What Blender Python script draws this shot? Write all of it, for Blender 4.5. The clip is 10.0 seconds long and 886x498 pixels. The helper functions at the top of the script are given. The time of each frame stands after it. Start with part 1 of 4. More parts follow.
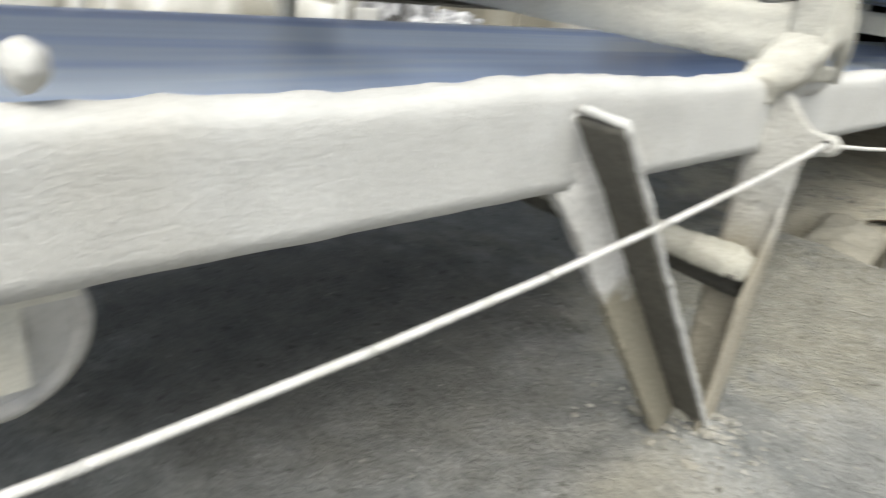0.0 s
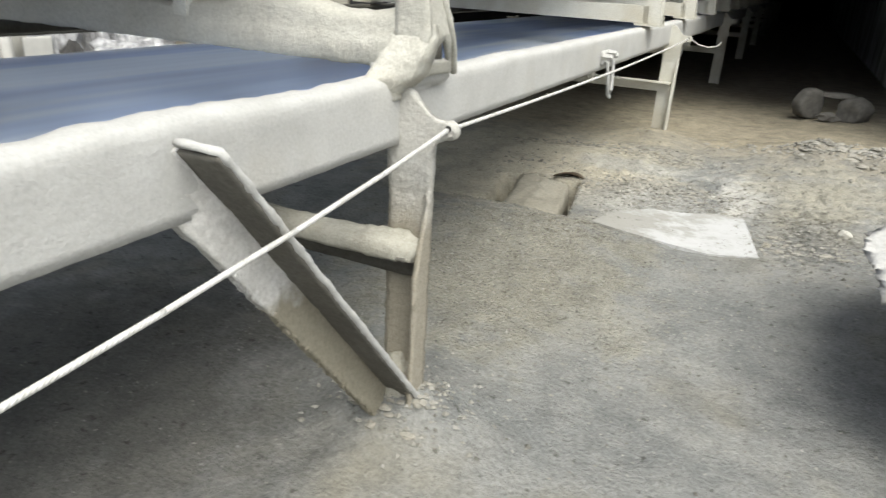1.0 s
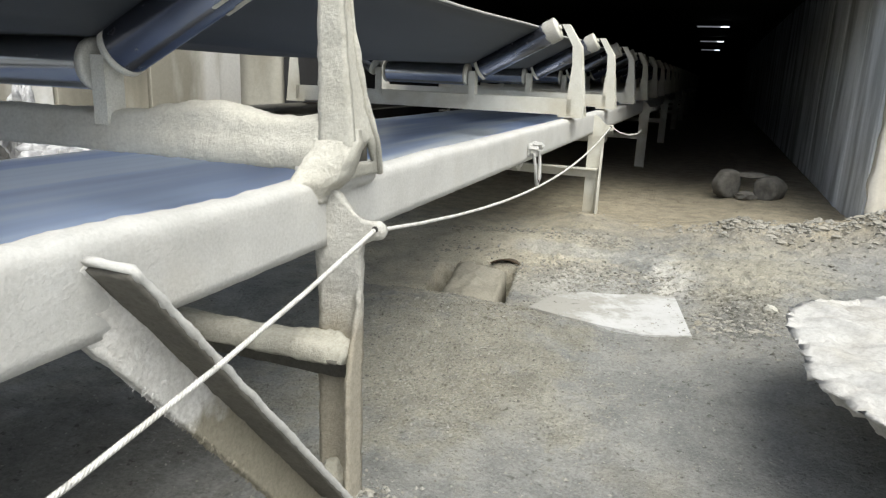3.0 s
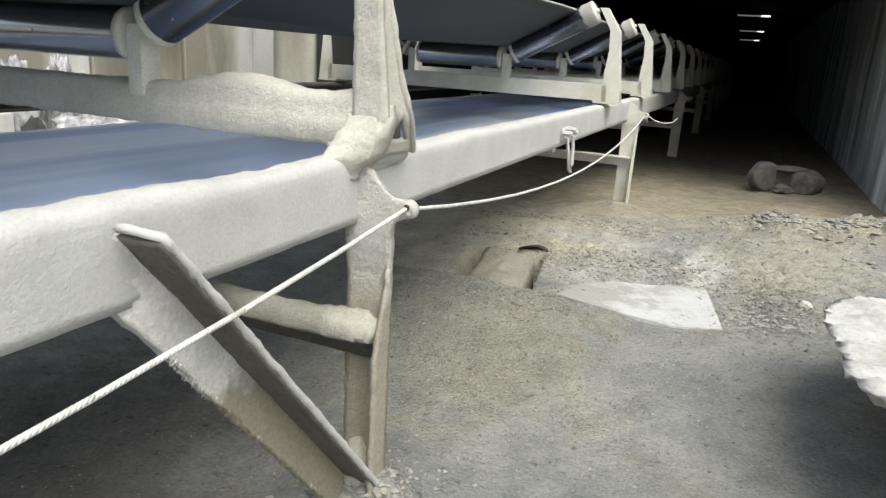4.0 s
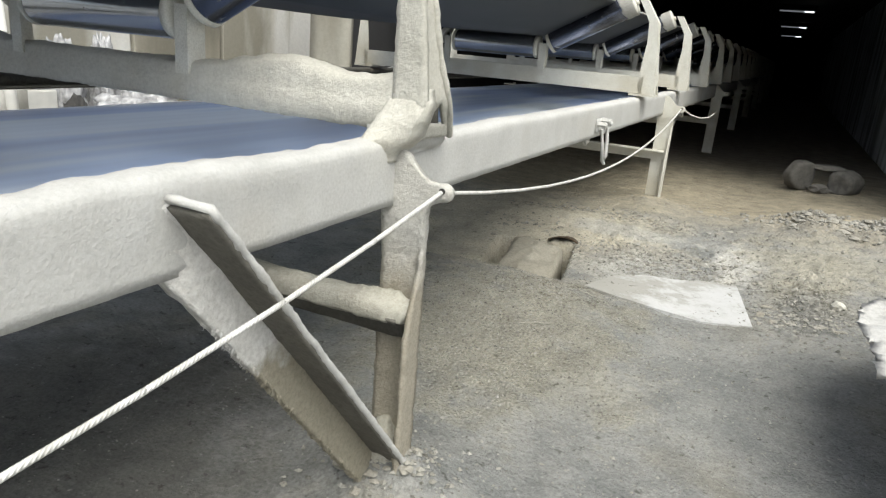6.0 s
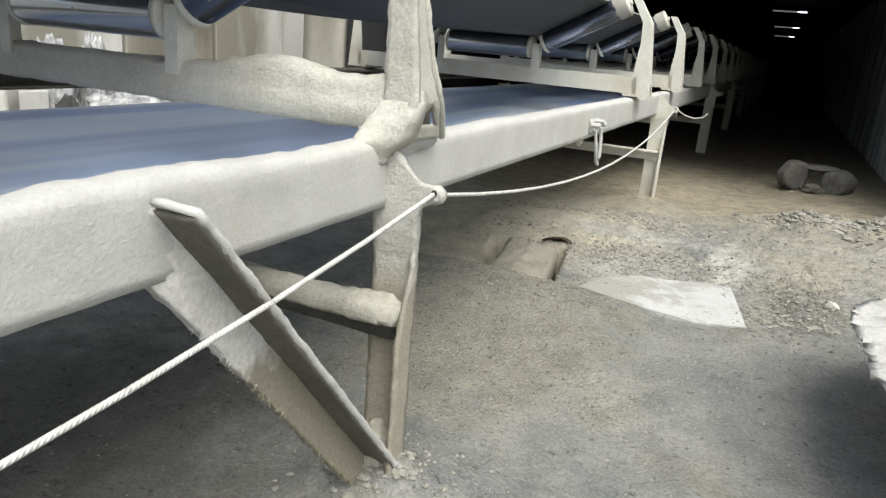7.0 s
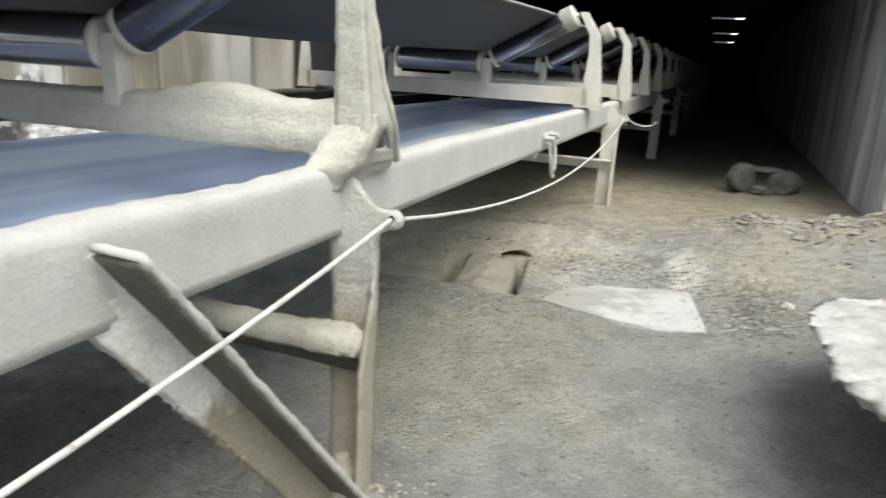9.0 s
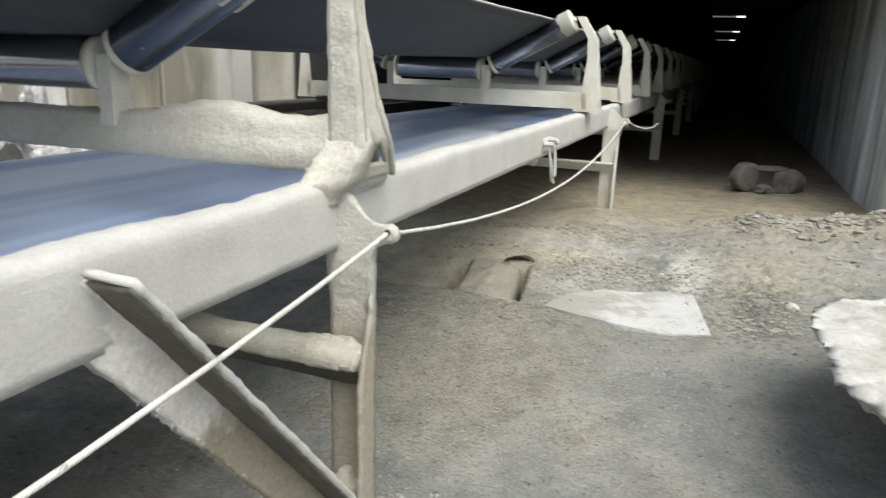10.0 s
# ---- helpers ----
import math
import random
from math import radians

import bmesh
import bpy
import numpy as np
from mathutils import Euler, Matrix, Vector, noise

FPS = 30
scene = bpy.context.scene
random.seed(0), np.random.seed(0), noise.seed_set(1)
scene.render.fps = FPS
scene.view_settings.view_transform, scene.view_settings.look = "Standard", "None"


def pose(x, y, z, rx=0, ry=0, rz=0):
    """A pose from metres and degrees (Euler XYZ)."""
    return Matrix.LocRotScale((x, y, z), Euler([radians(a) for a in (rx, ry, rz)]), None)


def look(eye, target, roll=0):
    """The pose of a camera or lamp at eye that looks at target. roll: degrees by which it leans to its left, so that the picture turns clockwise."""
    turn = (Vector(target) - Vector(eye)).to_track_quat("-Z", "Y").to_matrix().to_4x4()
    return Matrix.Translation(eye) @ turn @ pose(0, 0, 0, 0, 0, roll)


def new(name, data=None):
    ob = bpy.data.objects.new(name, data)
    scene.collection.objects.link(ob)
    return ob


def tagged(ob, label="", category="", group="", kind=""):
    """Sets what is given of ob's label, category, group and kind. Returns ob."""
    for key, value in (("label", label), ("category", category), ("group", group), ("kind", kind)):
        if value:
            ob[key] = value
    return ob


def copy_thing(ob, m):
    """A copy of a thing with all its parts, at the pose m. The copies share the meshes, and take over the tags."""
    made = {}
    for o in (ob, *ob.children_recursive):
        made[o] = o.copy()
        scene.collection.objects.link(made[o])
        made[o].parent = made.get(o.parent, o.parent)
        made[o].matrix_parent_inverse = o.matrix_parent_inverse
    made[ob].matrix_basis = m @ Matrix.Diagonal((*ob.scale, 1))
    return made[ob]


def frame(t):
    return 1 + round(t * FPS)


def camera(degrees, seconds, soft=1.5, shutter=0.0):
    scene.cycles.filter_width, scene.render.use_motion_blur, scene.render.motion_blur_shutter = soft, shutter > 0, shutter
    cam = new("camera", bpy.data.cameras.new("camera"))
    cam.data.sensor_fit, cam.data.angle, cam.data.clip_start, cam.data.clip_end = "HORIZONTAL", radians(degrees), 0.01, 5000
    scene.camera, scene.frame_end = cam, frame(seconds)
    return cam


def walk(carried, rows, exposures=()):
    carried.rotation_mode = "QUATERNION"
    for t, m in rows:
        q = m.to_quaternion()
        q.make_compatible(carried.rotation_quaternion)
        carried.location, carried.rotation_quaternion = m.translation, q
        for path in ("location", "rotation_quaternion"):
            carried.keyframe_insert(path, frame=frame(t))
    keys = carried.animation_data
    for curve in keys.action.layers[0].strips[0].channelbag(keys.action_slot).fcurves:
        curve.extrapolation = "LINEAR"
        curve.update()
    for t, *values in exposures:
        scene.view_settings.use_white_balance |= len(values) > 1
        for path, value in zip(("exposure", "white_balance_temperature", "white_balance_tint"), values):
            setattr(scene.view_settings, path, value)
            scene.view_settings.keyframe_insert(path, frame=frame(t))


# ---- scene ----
cam = camera(65.0, 10.0, soft=1.25, shutter=0.5)
PATH = [
    (0, (0.481, -1.236, 0.905), (-0.81, 0.069, 0.111), 8.1),
    (0.2, (0.503, -1.204, 0.911), (-0.652, 0.243, 0.156), 7.3),
    (0.5, (0.577, -1.182, 0.937), (-0.365, 0.403, 0.162), 6.4),
    (0.8, (0.619, -1.163, 0.953), (-0.22, 0.501, 0.228), 3.0),
    (1, (0.635, -1.162, 0.959), (-0.141, 0.527, 0.221), 3.6),
    (1.5, (0.626, -1.139, 0.958), (-0.055, 0.643, 0.358), 5.7),
    (2, (0.647, -1.138, 0.972), (0.038, 0.697, 0.462), 4.6),
    (2.5, (0.657, -1.146, 0.986), (0.003, 0.679, 0.495), 2.3),
    (4, (0.639, -1.128, 0.967), (-0.095, 0.652, 0.426), 3.7),
    (4.5, (0.629, -1.142, 0.965), (-0.147, 0.613, 0.401), 4.1),
    (5, (0.625, -1.148, 0.956), (-0.164, 0.598, 0.382), 5.2),
    (5.5, (0.636, -1.155, 0.958), (-0.165, 0.585, 0.384), 5.0),
    (7, (0.636, -1.14, 0.962), (-0.149, 0.608, 0.388), 5.1),
    (7.1, (0.633, -1.141, 0.961), (-0.192, 0.603, 0.436), 3.6),
    (7.2, (0.643, -1.153, 0.973), (-0.236, 0.579, 0.496), 2.4),
    (7.3, (0.649, -1.156, 0.981), (-0.255, 0.572, 0.536), 1.7),
    (7.5, (0.651, -1.165, 0.988), (-0.236, 0.569, 0.532), 1.8),
    (8, (0.634, -1.159, 0.979), (-0.255, 0.563, 0.485), 1.6),
    (8.5, (0.628, -1.16, 0.975), (-0.285, 0.532, 0.423), 2.2),
    (8.7, (0.624, -1.126, 0.969), (-0.219, 0.556, 0.293), 0.7),
    (9, (0.619, -1.109, 0.973), (-0.065, 0.695, 0.445), 3.3),
    (9.2, (0.638, -1.104, 0.97), (0.018, 0.723, 0.442), 3.9),
    (9.5, (0.641, -1.096, 0.976), (0.05, 0.739, 0.445), 3.2),
    (10, (0.635, -1.101, 0.99), (-0.068, 0.698, 0.472), 1.9),
]
walk(cam, [(t, look(eye, target, roll)) for t, eye, target, roll in PATH], [(0, 0.5), (1, 0.44), (2.5, 0.42), (4, 0.39), (8, 0.39), (10, 0.35)])

# ---- world and light ----
world = bpy.data.worlds.new("sky")
scene.world = world
world.use_nodes = True
wn = world.node_tree
sky = wn.nodes.new("ShaderNodeTexSky")
sky.sky_type, sky.sun_disc = "NISHITA", False
sky.sun_elevation, sky.sun_rotation = radians(57.5), radians(142)
sky.air_density, sky.dust_density = 1.0, 3.0
wn.nodes["Background"].inputs["Strength"].default_value = 0.15
haze = wn.nodes.new("ShaderNodeHueSaturation")
haze.inputs["Saturation"].default_value = 0.6
wn.links.new(sky.outputs["Color"], haze.inputs["Color"])
wn.links.new(haze.outputs["Color"], wn.nodes["Background"].inputs["Color"])
sun_data = bpy.data.lights.new("sun", "SUN")
sun_data.energy, sun_data.angle, sun_data.color = 3.0, radians(50), (0.985, 0.99, 0.915)
sun = new("sun", sun_data)
sun.matrix_world = look((2.95, -3.25, 6.9), (0, 0, 0))

# ---- conveyor plan ----
AXIS = -0.79            # x of the conveyor's centre line
PITCH, FIRST, SECOND = 1.2, -0.02, 2.37
TOP, BOTTOM = 0.775, 0.649
BELT_Z = 0.655


# ---- materials ----
def ramp(nt, fac, stops):
    n = nt.nodes.new("ShaderNodeValToRGB")
    el = n.color_ramp.elements
    while len(el) < len(stops):
        el.new(0.5)
    for e, (p, c) in zip(el, stops):
        e.position, e.color = p, (*c, 1)
    nt.links.new(fac, n.inputs["Fac"])
    return n.outputs["Color"]


def noise_of(nt, coord, scale, detail=6, rough=0.6, stretch=None):
    n = nt.nodes.new("ShaderNodeTexNoise")
    n.inputs["Scale"].default_value, n.inputs["Detail"].default_value, n.inputs["Roughness"].default_value = scale, detail, rough
    if stretch:
        m = nt.nodes.new("ShaderNodeMapping")
        m.inputs["Scale"].default_value = stretch
        nt.links.new(coord, m.inputs["Vector"])
        coord = m.outputs["Vector"]
    nt.links.new(coord, n.inputs["Vector"])
    return n.outputs["Fac"]


def grains_of(nt, coord, scale):
    """Rounded grains of uneven size: 1 on a grain's crown, 0 between grains."""
    out = None
    for k, w in ((1.0, 0.6), (2.3, 0.4)):
        n = nt.nodes.new("ShaderNodeTexVoronoi")
        n.feature = "SMOOTH_F1"
        n.inputs["Scale"].default_value, n.inputs["Smoothness"].default_value = scale * k, 0.35
        nt.links.new(coord, n.inputs["Vector"])
        h = math_node(nt, "MULTIPLY", math_node(nt, "SUBTRACT", 1.0, n.outputs["Distance"]), w)
        out = h if out is None else math_node(nt, "ADD", out, h)
    return math_node(nt, "MULTIPLY", out, math_node(nt, "ADD", noise_of(nt, coord, scale / 6, 3, 0.6), 0.4))


def mix(nt, fac, a, b, kind="MIX"):
    n = nt.nodes.new("ShaderNodeMix")
    n.data_type, n.blend_type = "RGBA", kind
    for s, v in ((0, fac), (6, a), (7, b)):
        if isinstance(v, (int, float)):
            n.inputs[s].default_value = v
        elif isinstance(v, tuple):
            n.inputs[s].default_value = (*v, 1)
        else:
            nt.links.new(v, n.inputs[s])
    return n.outputs[2]


def math_node(nt, op, a, b=0.0, clamp=False):
    n = nt.nodes.new("ShaderNodeMath")
    n.operation, n.use_clamp = op, clamp
    for s, v in ((0, a), (1, b)):
        if isinstance(v, (int, float)):
            n.inputs[s].default_value = v
        else:
            nt.links.new(v, n.inputs[s])
    return n.outputs[0]


def material(name, roughness=0.8, metal=0.0, spec=0.5):
    m = bpy.data.materials.new(name)
    m.use_nodes = True
    nt = m.node_tree
    b = nt.nodes["Principled BSDF"]
    b.inputs["Roughness"].default_value, b.inputs["Metallic"].default_value = roughness, metal
    b.inputs["Specular IOR Level"].default_value = spec
    geo = nt.nodes.new("ShaderNodeNewGeometry")
    return m, nt, b, geo.outputs["Position"]


def bump(nt, b, height, strength, distance):
    n = nt.nodes.new("ShaderNodeBump")
    n.inputs["Strength"].default_value, n.inputs["Distance"].default_value = strength, distance
    nt.links.new(height, n.inputs["Height"])
    nt.links.new(n.outputs["Normal"], b.inputs["Normal"])


def dusty(name, pale, mid, brown, line=None, soft=0.03, grain=170, depth=0.004, speckle=0.4):
    """Steel under a crust of mineral dust. line: the height below which the crust is brown."""
    m, nt, b, pos = material(name, 0.95, 0.0, 0.2)
    big, fine = noise_of(nt, pos, 7, 5, 0.65), noise_of(nt, pos, grain, 4, 0.7)
    c = ramp(nt, big, [(0.3, mid), (0.62, pale)])
    if line is not None:
        sep = nt.nodes.new("ShaderNodeSeparateXYZ")
        nt.links.new(pos, sep.inputs[0])
        h = math_node(nt, "ADD", sep.outputs["Z"], math_node(nt, "MULTIPLY", math_node(nt, "SUBTRACT", noise_of(nt, pos, 16, 4), 0.5), 0.12))
        f = math_node(nt, "MULTIPLY", math_node(nt, "SUBTRACT", line + soft, h), 1 / (2 * soft), True)
        c = mix(nt, f, c, brown)
    else:
        patches = math_node(nt, "MULTIPLY", math_node(nt, "SUBTRACT", noise_of(nt, pos, 3.1, 3), 0.53), 4.0, True)
        c = mix(nt, patches, c, brown)
    c = mix(nt, speckle, c, ramp(nt, fine, [(0.32, (0.4, 0.385, 0.36)), (0.6, (1, 1, 1))]), "MULTIPLY")
    nt.links.new(c, b.inputs["Base Color"])
    powder = math_node(nt, "ADD", math_node(nt, "MULTIPLY", grains_of(nt, pos, grain), 0.3), math_node(nt, "MULTIPLY", noise_of(nt, pos, grain * 0.6, 6, 0.75), 1.0))
    bump(nt, b, math_node(nt, "ADD", powder, math_node(nt, "MULTIPLY", noise_of(nt, pos, 24, 3, 0.6), 0.4)), 0.9, depth)
    return m


DUST = dusty("pale_dust_crust", (0.53, 0.527, 0.5), (0.46, 0.456, 0.43), (0.48, 0.465, 0.42), None, 0.03, 150, 0.0022, 0.2)
DUST_LEG = dusty("dust_crust_leg", (0.6, 0.59, 0.545), (0.51, 0.495, 0.445), (0.36, 0.33, 0.265), 0.53, 0.06, 150, 0.004)
DUST_BRACE = dusty("dust_crust_brace", (0.68, 0.67, 0.64), (0.58, 0.57, 0.53), (0.31, 0.285, 0.22), 0.475, 0.02, 110, 0.006)
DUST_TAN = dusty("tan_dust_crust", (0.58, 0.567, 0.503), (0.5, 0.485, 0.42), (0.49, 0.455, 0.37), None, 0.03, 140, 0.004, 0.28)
BANK = dusty("olive_dust_bank", (0.46, 0.445, 0.38), (0.38, 0.366, 0.305), (0.4, 0.365, 0.285), None, 0.03, 130, 0.005, 0.35)
# brown of barer or dirty parts, taken darker to carry their shade
BROWN_SHADE = dusty("brown_dust_and_shade", (0.17, 0.162, 0.14), (0.12, 0.114, 0.098), (0.18, 0.167, 0.132), None, 0.03, 120, 0.003)
STEEL = dusty("dusty_painted_steel", (0.66, 0.65, 0.58), (0.55, 0.53, 0.45), (0.48, 0.44, 0.34), None, 0.03, 260, 0.0015)
WHITE_CRUST = dusty("white_lime_crust", (0.52, 0.515, 0.49), (0.45, 0.44, 0.415), (0.42, 0.4, 0.35), None, 0.03, 60, 0.006)


def spot(nt, pos, cx, cy, rx, ry, wander=0.5):
    """A patch with an uneven rim: 1 at its middle, 0 outside."""
    m = nt.nodes.new("ShaderNodeMapping")
    m.inputs["Location"].default_value = (-cx / rx, -cy / ry, 0)
    m.inputs["Scale"].default_value = (1 / rx, 1 / ry, 0)
    nt.links.new(pos, m.inputs["Vector"])
    d = nt.nodes.new("ShaderNodeVectorMath")
    d.operation = "LENGTH"
    nt.links.new(m.outputs["Vector"], d.inputs[0])
    rim = math_node(nt, "MULTIPLY", math_node(nt, "SUBTRACT", noise_of(nt, pos, 6, 5, 0.65), 0.5), wander * 3)
    return math_node(nt, "MULTIPLY", math_node(nt, "SUBTRACT", 1.0, math_node(nt, "ADD", d.outputs["Value"], rim)), 2.2, True)


def ground_material():
    m, nt, b, pos = material("dusty_ground", 0.97, 0.0, 0.15)
    big, mid, fine = noise_of(nt, pos, 1.7, 5, 0.6), noise_of(nt, pos, 9, 6, 0.65), noise_of(nt, pos, 95, 5, 0.7)
    grit = grains_of(nt, pos, 120)

    def patch(c, cx, cy, rx, ry, wander, share, colour):
        return mix(nt, math_node(nt, "MULTIPLY", spot(nt, pos, cx, cy, rx, ry, wander), share), c, colour)
    c = ramp(nt, big, [(0.36, (0.24, 0.246, 0.238)), (0.52, (0.3, 0.3, 0.285)), (0.66, (0.3, 0.287, 0.245))])
    # greenish sand by the leg, tan bank behind the pit, pale scuffed earth round the board
    sand = spot(nt, pos, -0.12, 0.95, 0.55, 0.72, 0.8)
    c = mix(nt, math_node(nt, "MULTIPLY", sand, 0.75), c, (0.45, 0.43, 0.36))
    c = patch(c, 0.22, 0.75, 0.3, 0.22, 1.0, 0.45, (0.4, 0.385, 0.33))
    # tan bank, painted lighter for the light that reaches under the conveyor
    c = patch(c, -0.5, 2.3, 0.95, 0.95, 0.5, 0.9, (0.52, 0.48, 0.385))
    # shade under the conveyor, painted into the ground colour
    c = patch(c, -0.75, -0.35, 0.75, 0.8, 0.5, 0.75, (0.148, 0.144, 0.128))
    c = patch(c, 0.07, 2.42, 0.4, 0.13, 0.4, 0.7, (0.42, 0.415, 0.385))
    c = patch(c, 0.25, 1.85, 0.42, 0.36, 0.7, 0.75, (0.47, 0.465, 0.44))
    c = patch(c, 0.58, 2.25, 0.14, 0.36, 0.4, 0.8, (0.58, 0.565, 0.52))
    c = patch(c, 0.95, 2.4, 0.4, 0.5, 0.7, 0.75, (0.4, 0.378, 0.31))
    c = patch(c, 0.9, 1.65, 0.22, 0.2, 1.0, 0.6, (0.2, 0.198, 0.185))
    c = patch(c, 1.65, 2.7, 0.5, 0.4, 0.8, 0.6, (0.36, 0.355, 0.34))
    sep = nt.nodes.new("ShaderNodeSeparateXYZ")
    nt.links.new(pos, sep.inputs[0])
    tan = math_node(nt, "MULTIPLY", math_node(nt, "SUBTRACT", math_node(nt, "ADD", sep.outputs["Y"], math_node(nt, "MULTIPLY", mid, 0.5)), 2.85), 1.6, True)
    c = mix(nt, math_node(nt, "MULTIPLY", tan, 0.85), c, mix(nt, mid, (0.27, 0.232, 0.165), (0.44, 0.385, 0.28)))
    # dark cracks between flakes of caked dirt
    cracks = ramp(nt, noise_of(nt, pos, 26, 6, 0.72), [(0.4, (0.42, 0.41, 0.38)), (0.5, (1, 1, 1))])
    for cx, cy, rx, ry in ((0.22, 2.02, 0.5, 0.24), (0.9, 1.75, 0.3, 0.4), (-0.1, 2.65, 0.7, 0.14), (-0.05, 1.36, 0.3, 0.16)):
        c = mix(nt, math_node(nt, "MULTIPLY", spot(nt, pos, cx, cy, rx, ry, 0.9), 0.8), c, cracks, "MULTIPLY")
    # mottling, dark and pale specks, grain
    c = mix(nt, 0.75, c, ramp(nt, mid, [(0.34, (0.68, 0.685, 0.68)), (0.5, (0.9, 0.9, 0.89)), (0.64, (1.06, 1.05, 1.02))]), "MULTIPLY")
    c = mix(nt, 0.8, c, ramp(nt, noise_of(nt, pos, 34, 4, 0.6), [(0.3, (0.42, 0.41, 0.38)), (0.38, (1, 1, 1))]), "MULTIPLY")
    c = mix(nt, math_node(nt, "MULTIPLY", math_node(nt, "SUBTRACT", noise_of(nt, pos, 61, 3, 0.6), 0.64), 5.0, True), c, (0.42, 0.42, 0.4))
    c = mix(nt, 0.6, c, ramp(nt, fine, [(0.34, (0.55, 0.55, 0.53)), (0.6, (1.05, 1.05, 1.04))]), "MULTIPLY")
    c = mix(nt, math_node(nt, "MULTIPLY", sand, 0.45), c, ramp(nt, grit, [(0.3, (0.55, 0.53, 0.48)), (0.6, (1, 1, 1))]), "MULTIPLY")
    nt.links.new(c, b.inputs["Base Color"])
    grains = math_node(nt, "MULTIPLY", grit, math_node(nt, "ADD", math_node(nt, "MULTIPLY", sand, 1.0), 0.15))
    height = math_node(nt, "ADD", math_node(nt, "ADD", math_node(nt, "MULTIPLY", fine, 0.55), grains), math_node(nt, "MULTIPLY", noise_of(nt, pos, 28, 5, 0.65), 0.9))
    bump(nt, b, height, 0.9, 0.017)
    return m


GROUND = ground_material()


def rubber(name, base, rough, streak, spec=0.5):
    m, nt, b, pos = material(name, rough, 0.0, spec)
    lines = noise_of(nt, pos, 5.0, 4, 0.55, (1.4, 0.16, 1.0))
    film = noise_of(nt, pos, 90, 3)
    c = ramp(nt, lines, [(0.38, base), (0.6, streak)])
    nt.links.new(mix(nt, 0.25, c, ramp(nt, film, [(0.3, (0.6, 0.6, 0.6)), (0.7, (1, 1, 1))]), "MULTIPLY"), b.inputs["Base Color"])
    nt.links.new(math_node(nt, "ADD", math_node(nt, "MULTIPLY", lines, 0.25), rough - 0.12), b.inputs["Roughness"])
    bump(nt, b, film, 0.15, 0.001)
    return m


BELT_TOP = rubber("black_belt_rubber", (0.02, 0.023, 0.025), 0.75, (0.034, 0.037, 0.039))


def return_belt_material():
    m, nt, b, pos = material("sky_sheen_rubber", 0.3, 0.0, 0.9)
    b.inputs["IOR"].default_value = 2.4
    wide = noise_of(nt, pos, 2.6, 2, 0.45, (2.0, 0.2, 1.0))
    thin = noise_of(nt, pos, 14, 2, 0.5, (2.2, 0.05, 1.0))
    # sky sheen and its streaks on dark rubber, painted as pale blue base
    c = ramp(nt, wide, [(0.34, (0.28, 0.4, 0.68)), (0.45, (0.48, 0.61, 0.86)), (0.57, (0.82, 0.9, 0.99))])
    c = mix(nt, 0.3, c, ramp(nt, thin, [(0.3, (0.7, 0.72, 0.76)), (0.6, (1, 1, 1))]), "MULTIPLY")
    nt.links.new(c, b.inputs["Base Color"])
    nt.links.new(math_node(nt, "ADD", math_node(nt, "MULTIPLY", thin, 0.25), 0.22), b.inputs["Roughness"])
    bump(nt, b, noise_of(nt, pos, 60, 3, 0.6), 0.06, 0.001)
    return m


BELT_RETURN = return_belt_material()


def roller_material(name, low, high, scab):
    m, nt, b, pos = material(name, 0.2, 0.9, 0.7)
    n, film = noise_of(nt, pos, 15, 6, 0.7), noise_of(nt, pos, 3.5, 4, 0.6)
    worn = math_node(nt, "MULTIPLY", math_node(nt, "SUBTRACT", n, scab), 14.0, True)
    pit = math_node(nt, "MULTIPLY", math_node(nt, "SUBTRACT", 0.335, noise_of(nt, pos, 19, 5, 0.65)), 30.0, True)
    c = mix(nt, math_node(nt, "MULTIPLY", math_node(nt, "SUBTRACT", film, 0.4), 2.0, True), low, high)
    c = mix(nt, worn, c, (0.4, 0.385, 0.35))
    c = mix(nt, pit, c, (0.04, 0.038, 0.035))
    nt.links.new(c, b.inputs["Base Color"])
    nt.links.new(math_node(nt, "ADD", math_node(nt, "MULTIPLY", math_node(nt, "ADD", worn, pit), 0.4), math_node(nt, "ADD", math_node(nt, "MULTIPLY", film, 0.22), 0.1)), b.inputs["Roughness"])
    bump(nt, b, math_node(nt, "SUBTRACT", worn, pit), 0.4, 0.0012)
    return m


ROLLER = roller_material("polished_roller_steel", (0.42, 0.44, 0.48), (0.58, 0.6, 0.64), 0.72)
ROLLER_SIDE = roller_material("black_roller_paint", (0.1, 0.107, 0.13), (0.19, 0.2, 0.24), 0.62)


def concrete(name, pale, dark, brown, streaks=0.5, run=(1.0, 0.9, 0.14), size=1.6):
    m, nt, b, pos = material(name, 0.92, 0.0, 0.25)
    runs = noise_of(nt, pos, size, 4, 0.55, run)
    fine = noise_of(nt, pos, 40, 6, 0.7)
    c = ramp(nt, runs, [(0.40, dark), (0.5, brown), (0.58, pale)])
    c = mix(nt, streaks, pale, c)
    c = mix(nt, 0.35, c, ramp(nt, fine, [(0.3, (0.6, 0.6, 0.6)), (0.7, (1, 1, 1))]), "MULTIPLY")
    nt.links.new(c, b.inputs["Base Color"])
    bump(nt, b, fine, 0.4, 0.006)
    return m


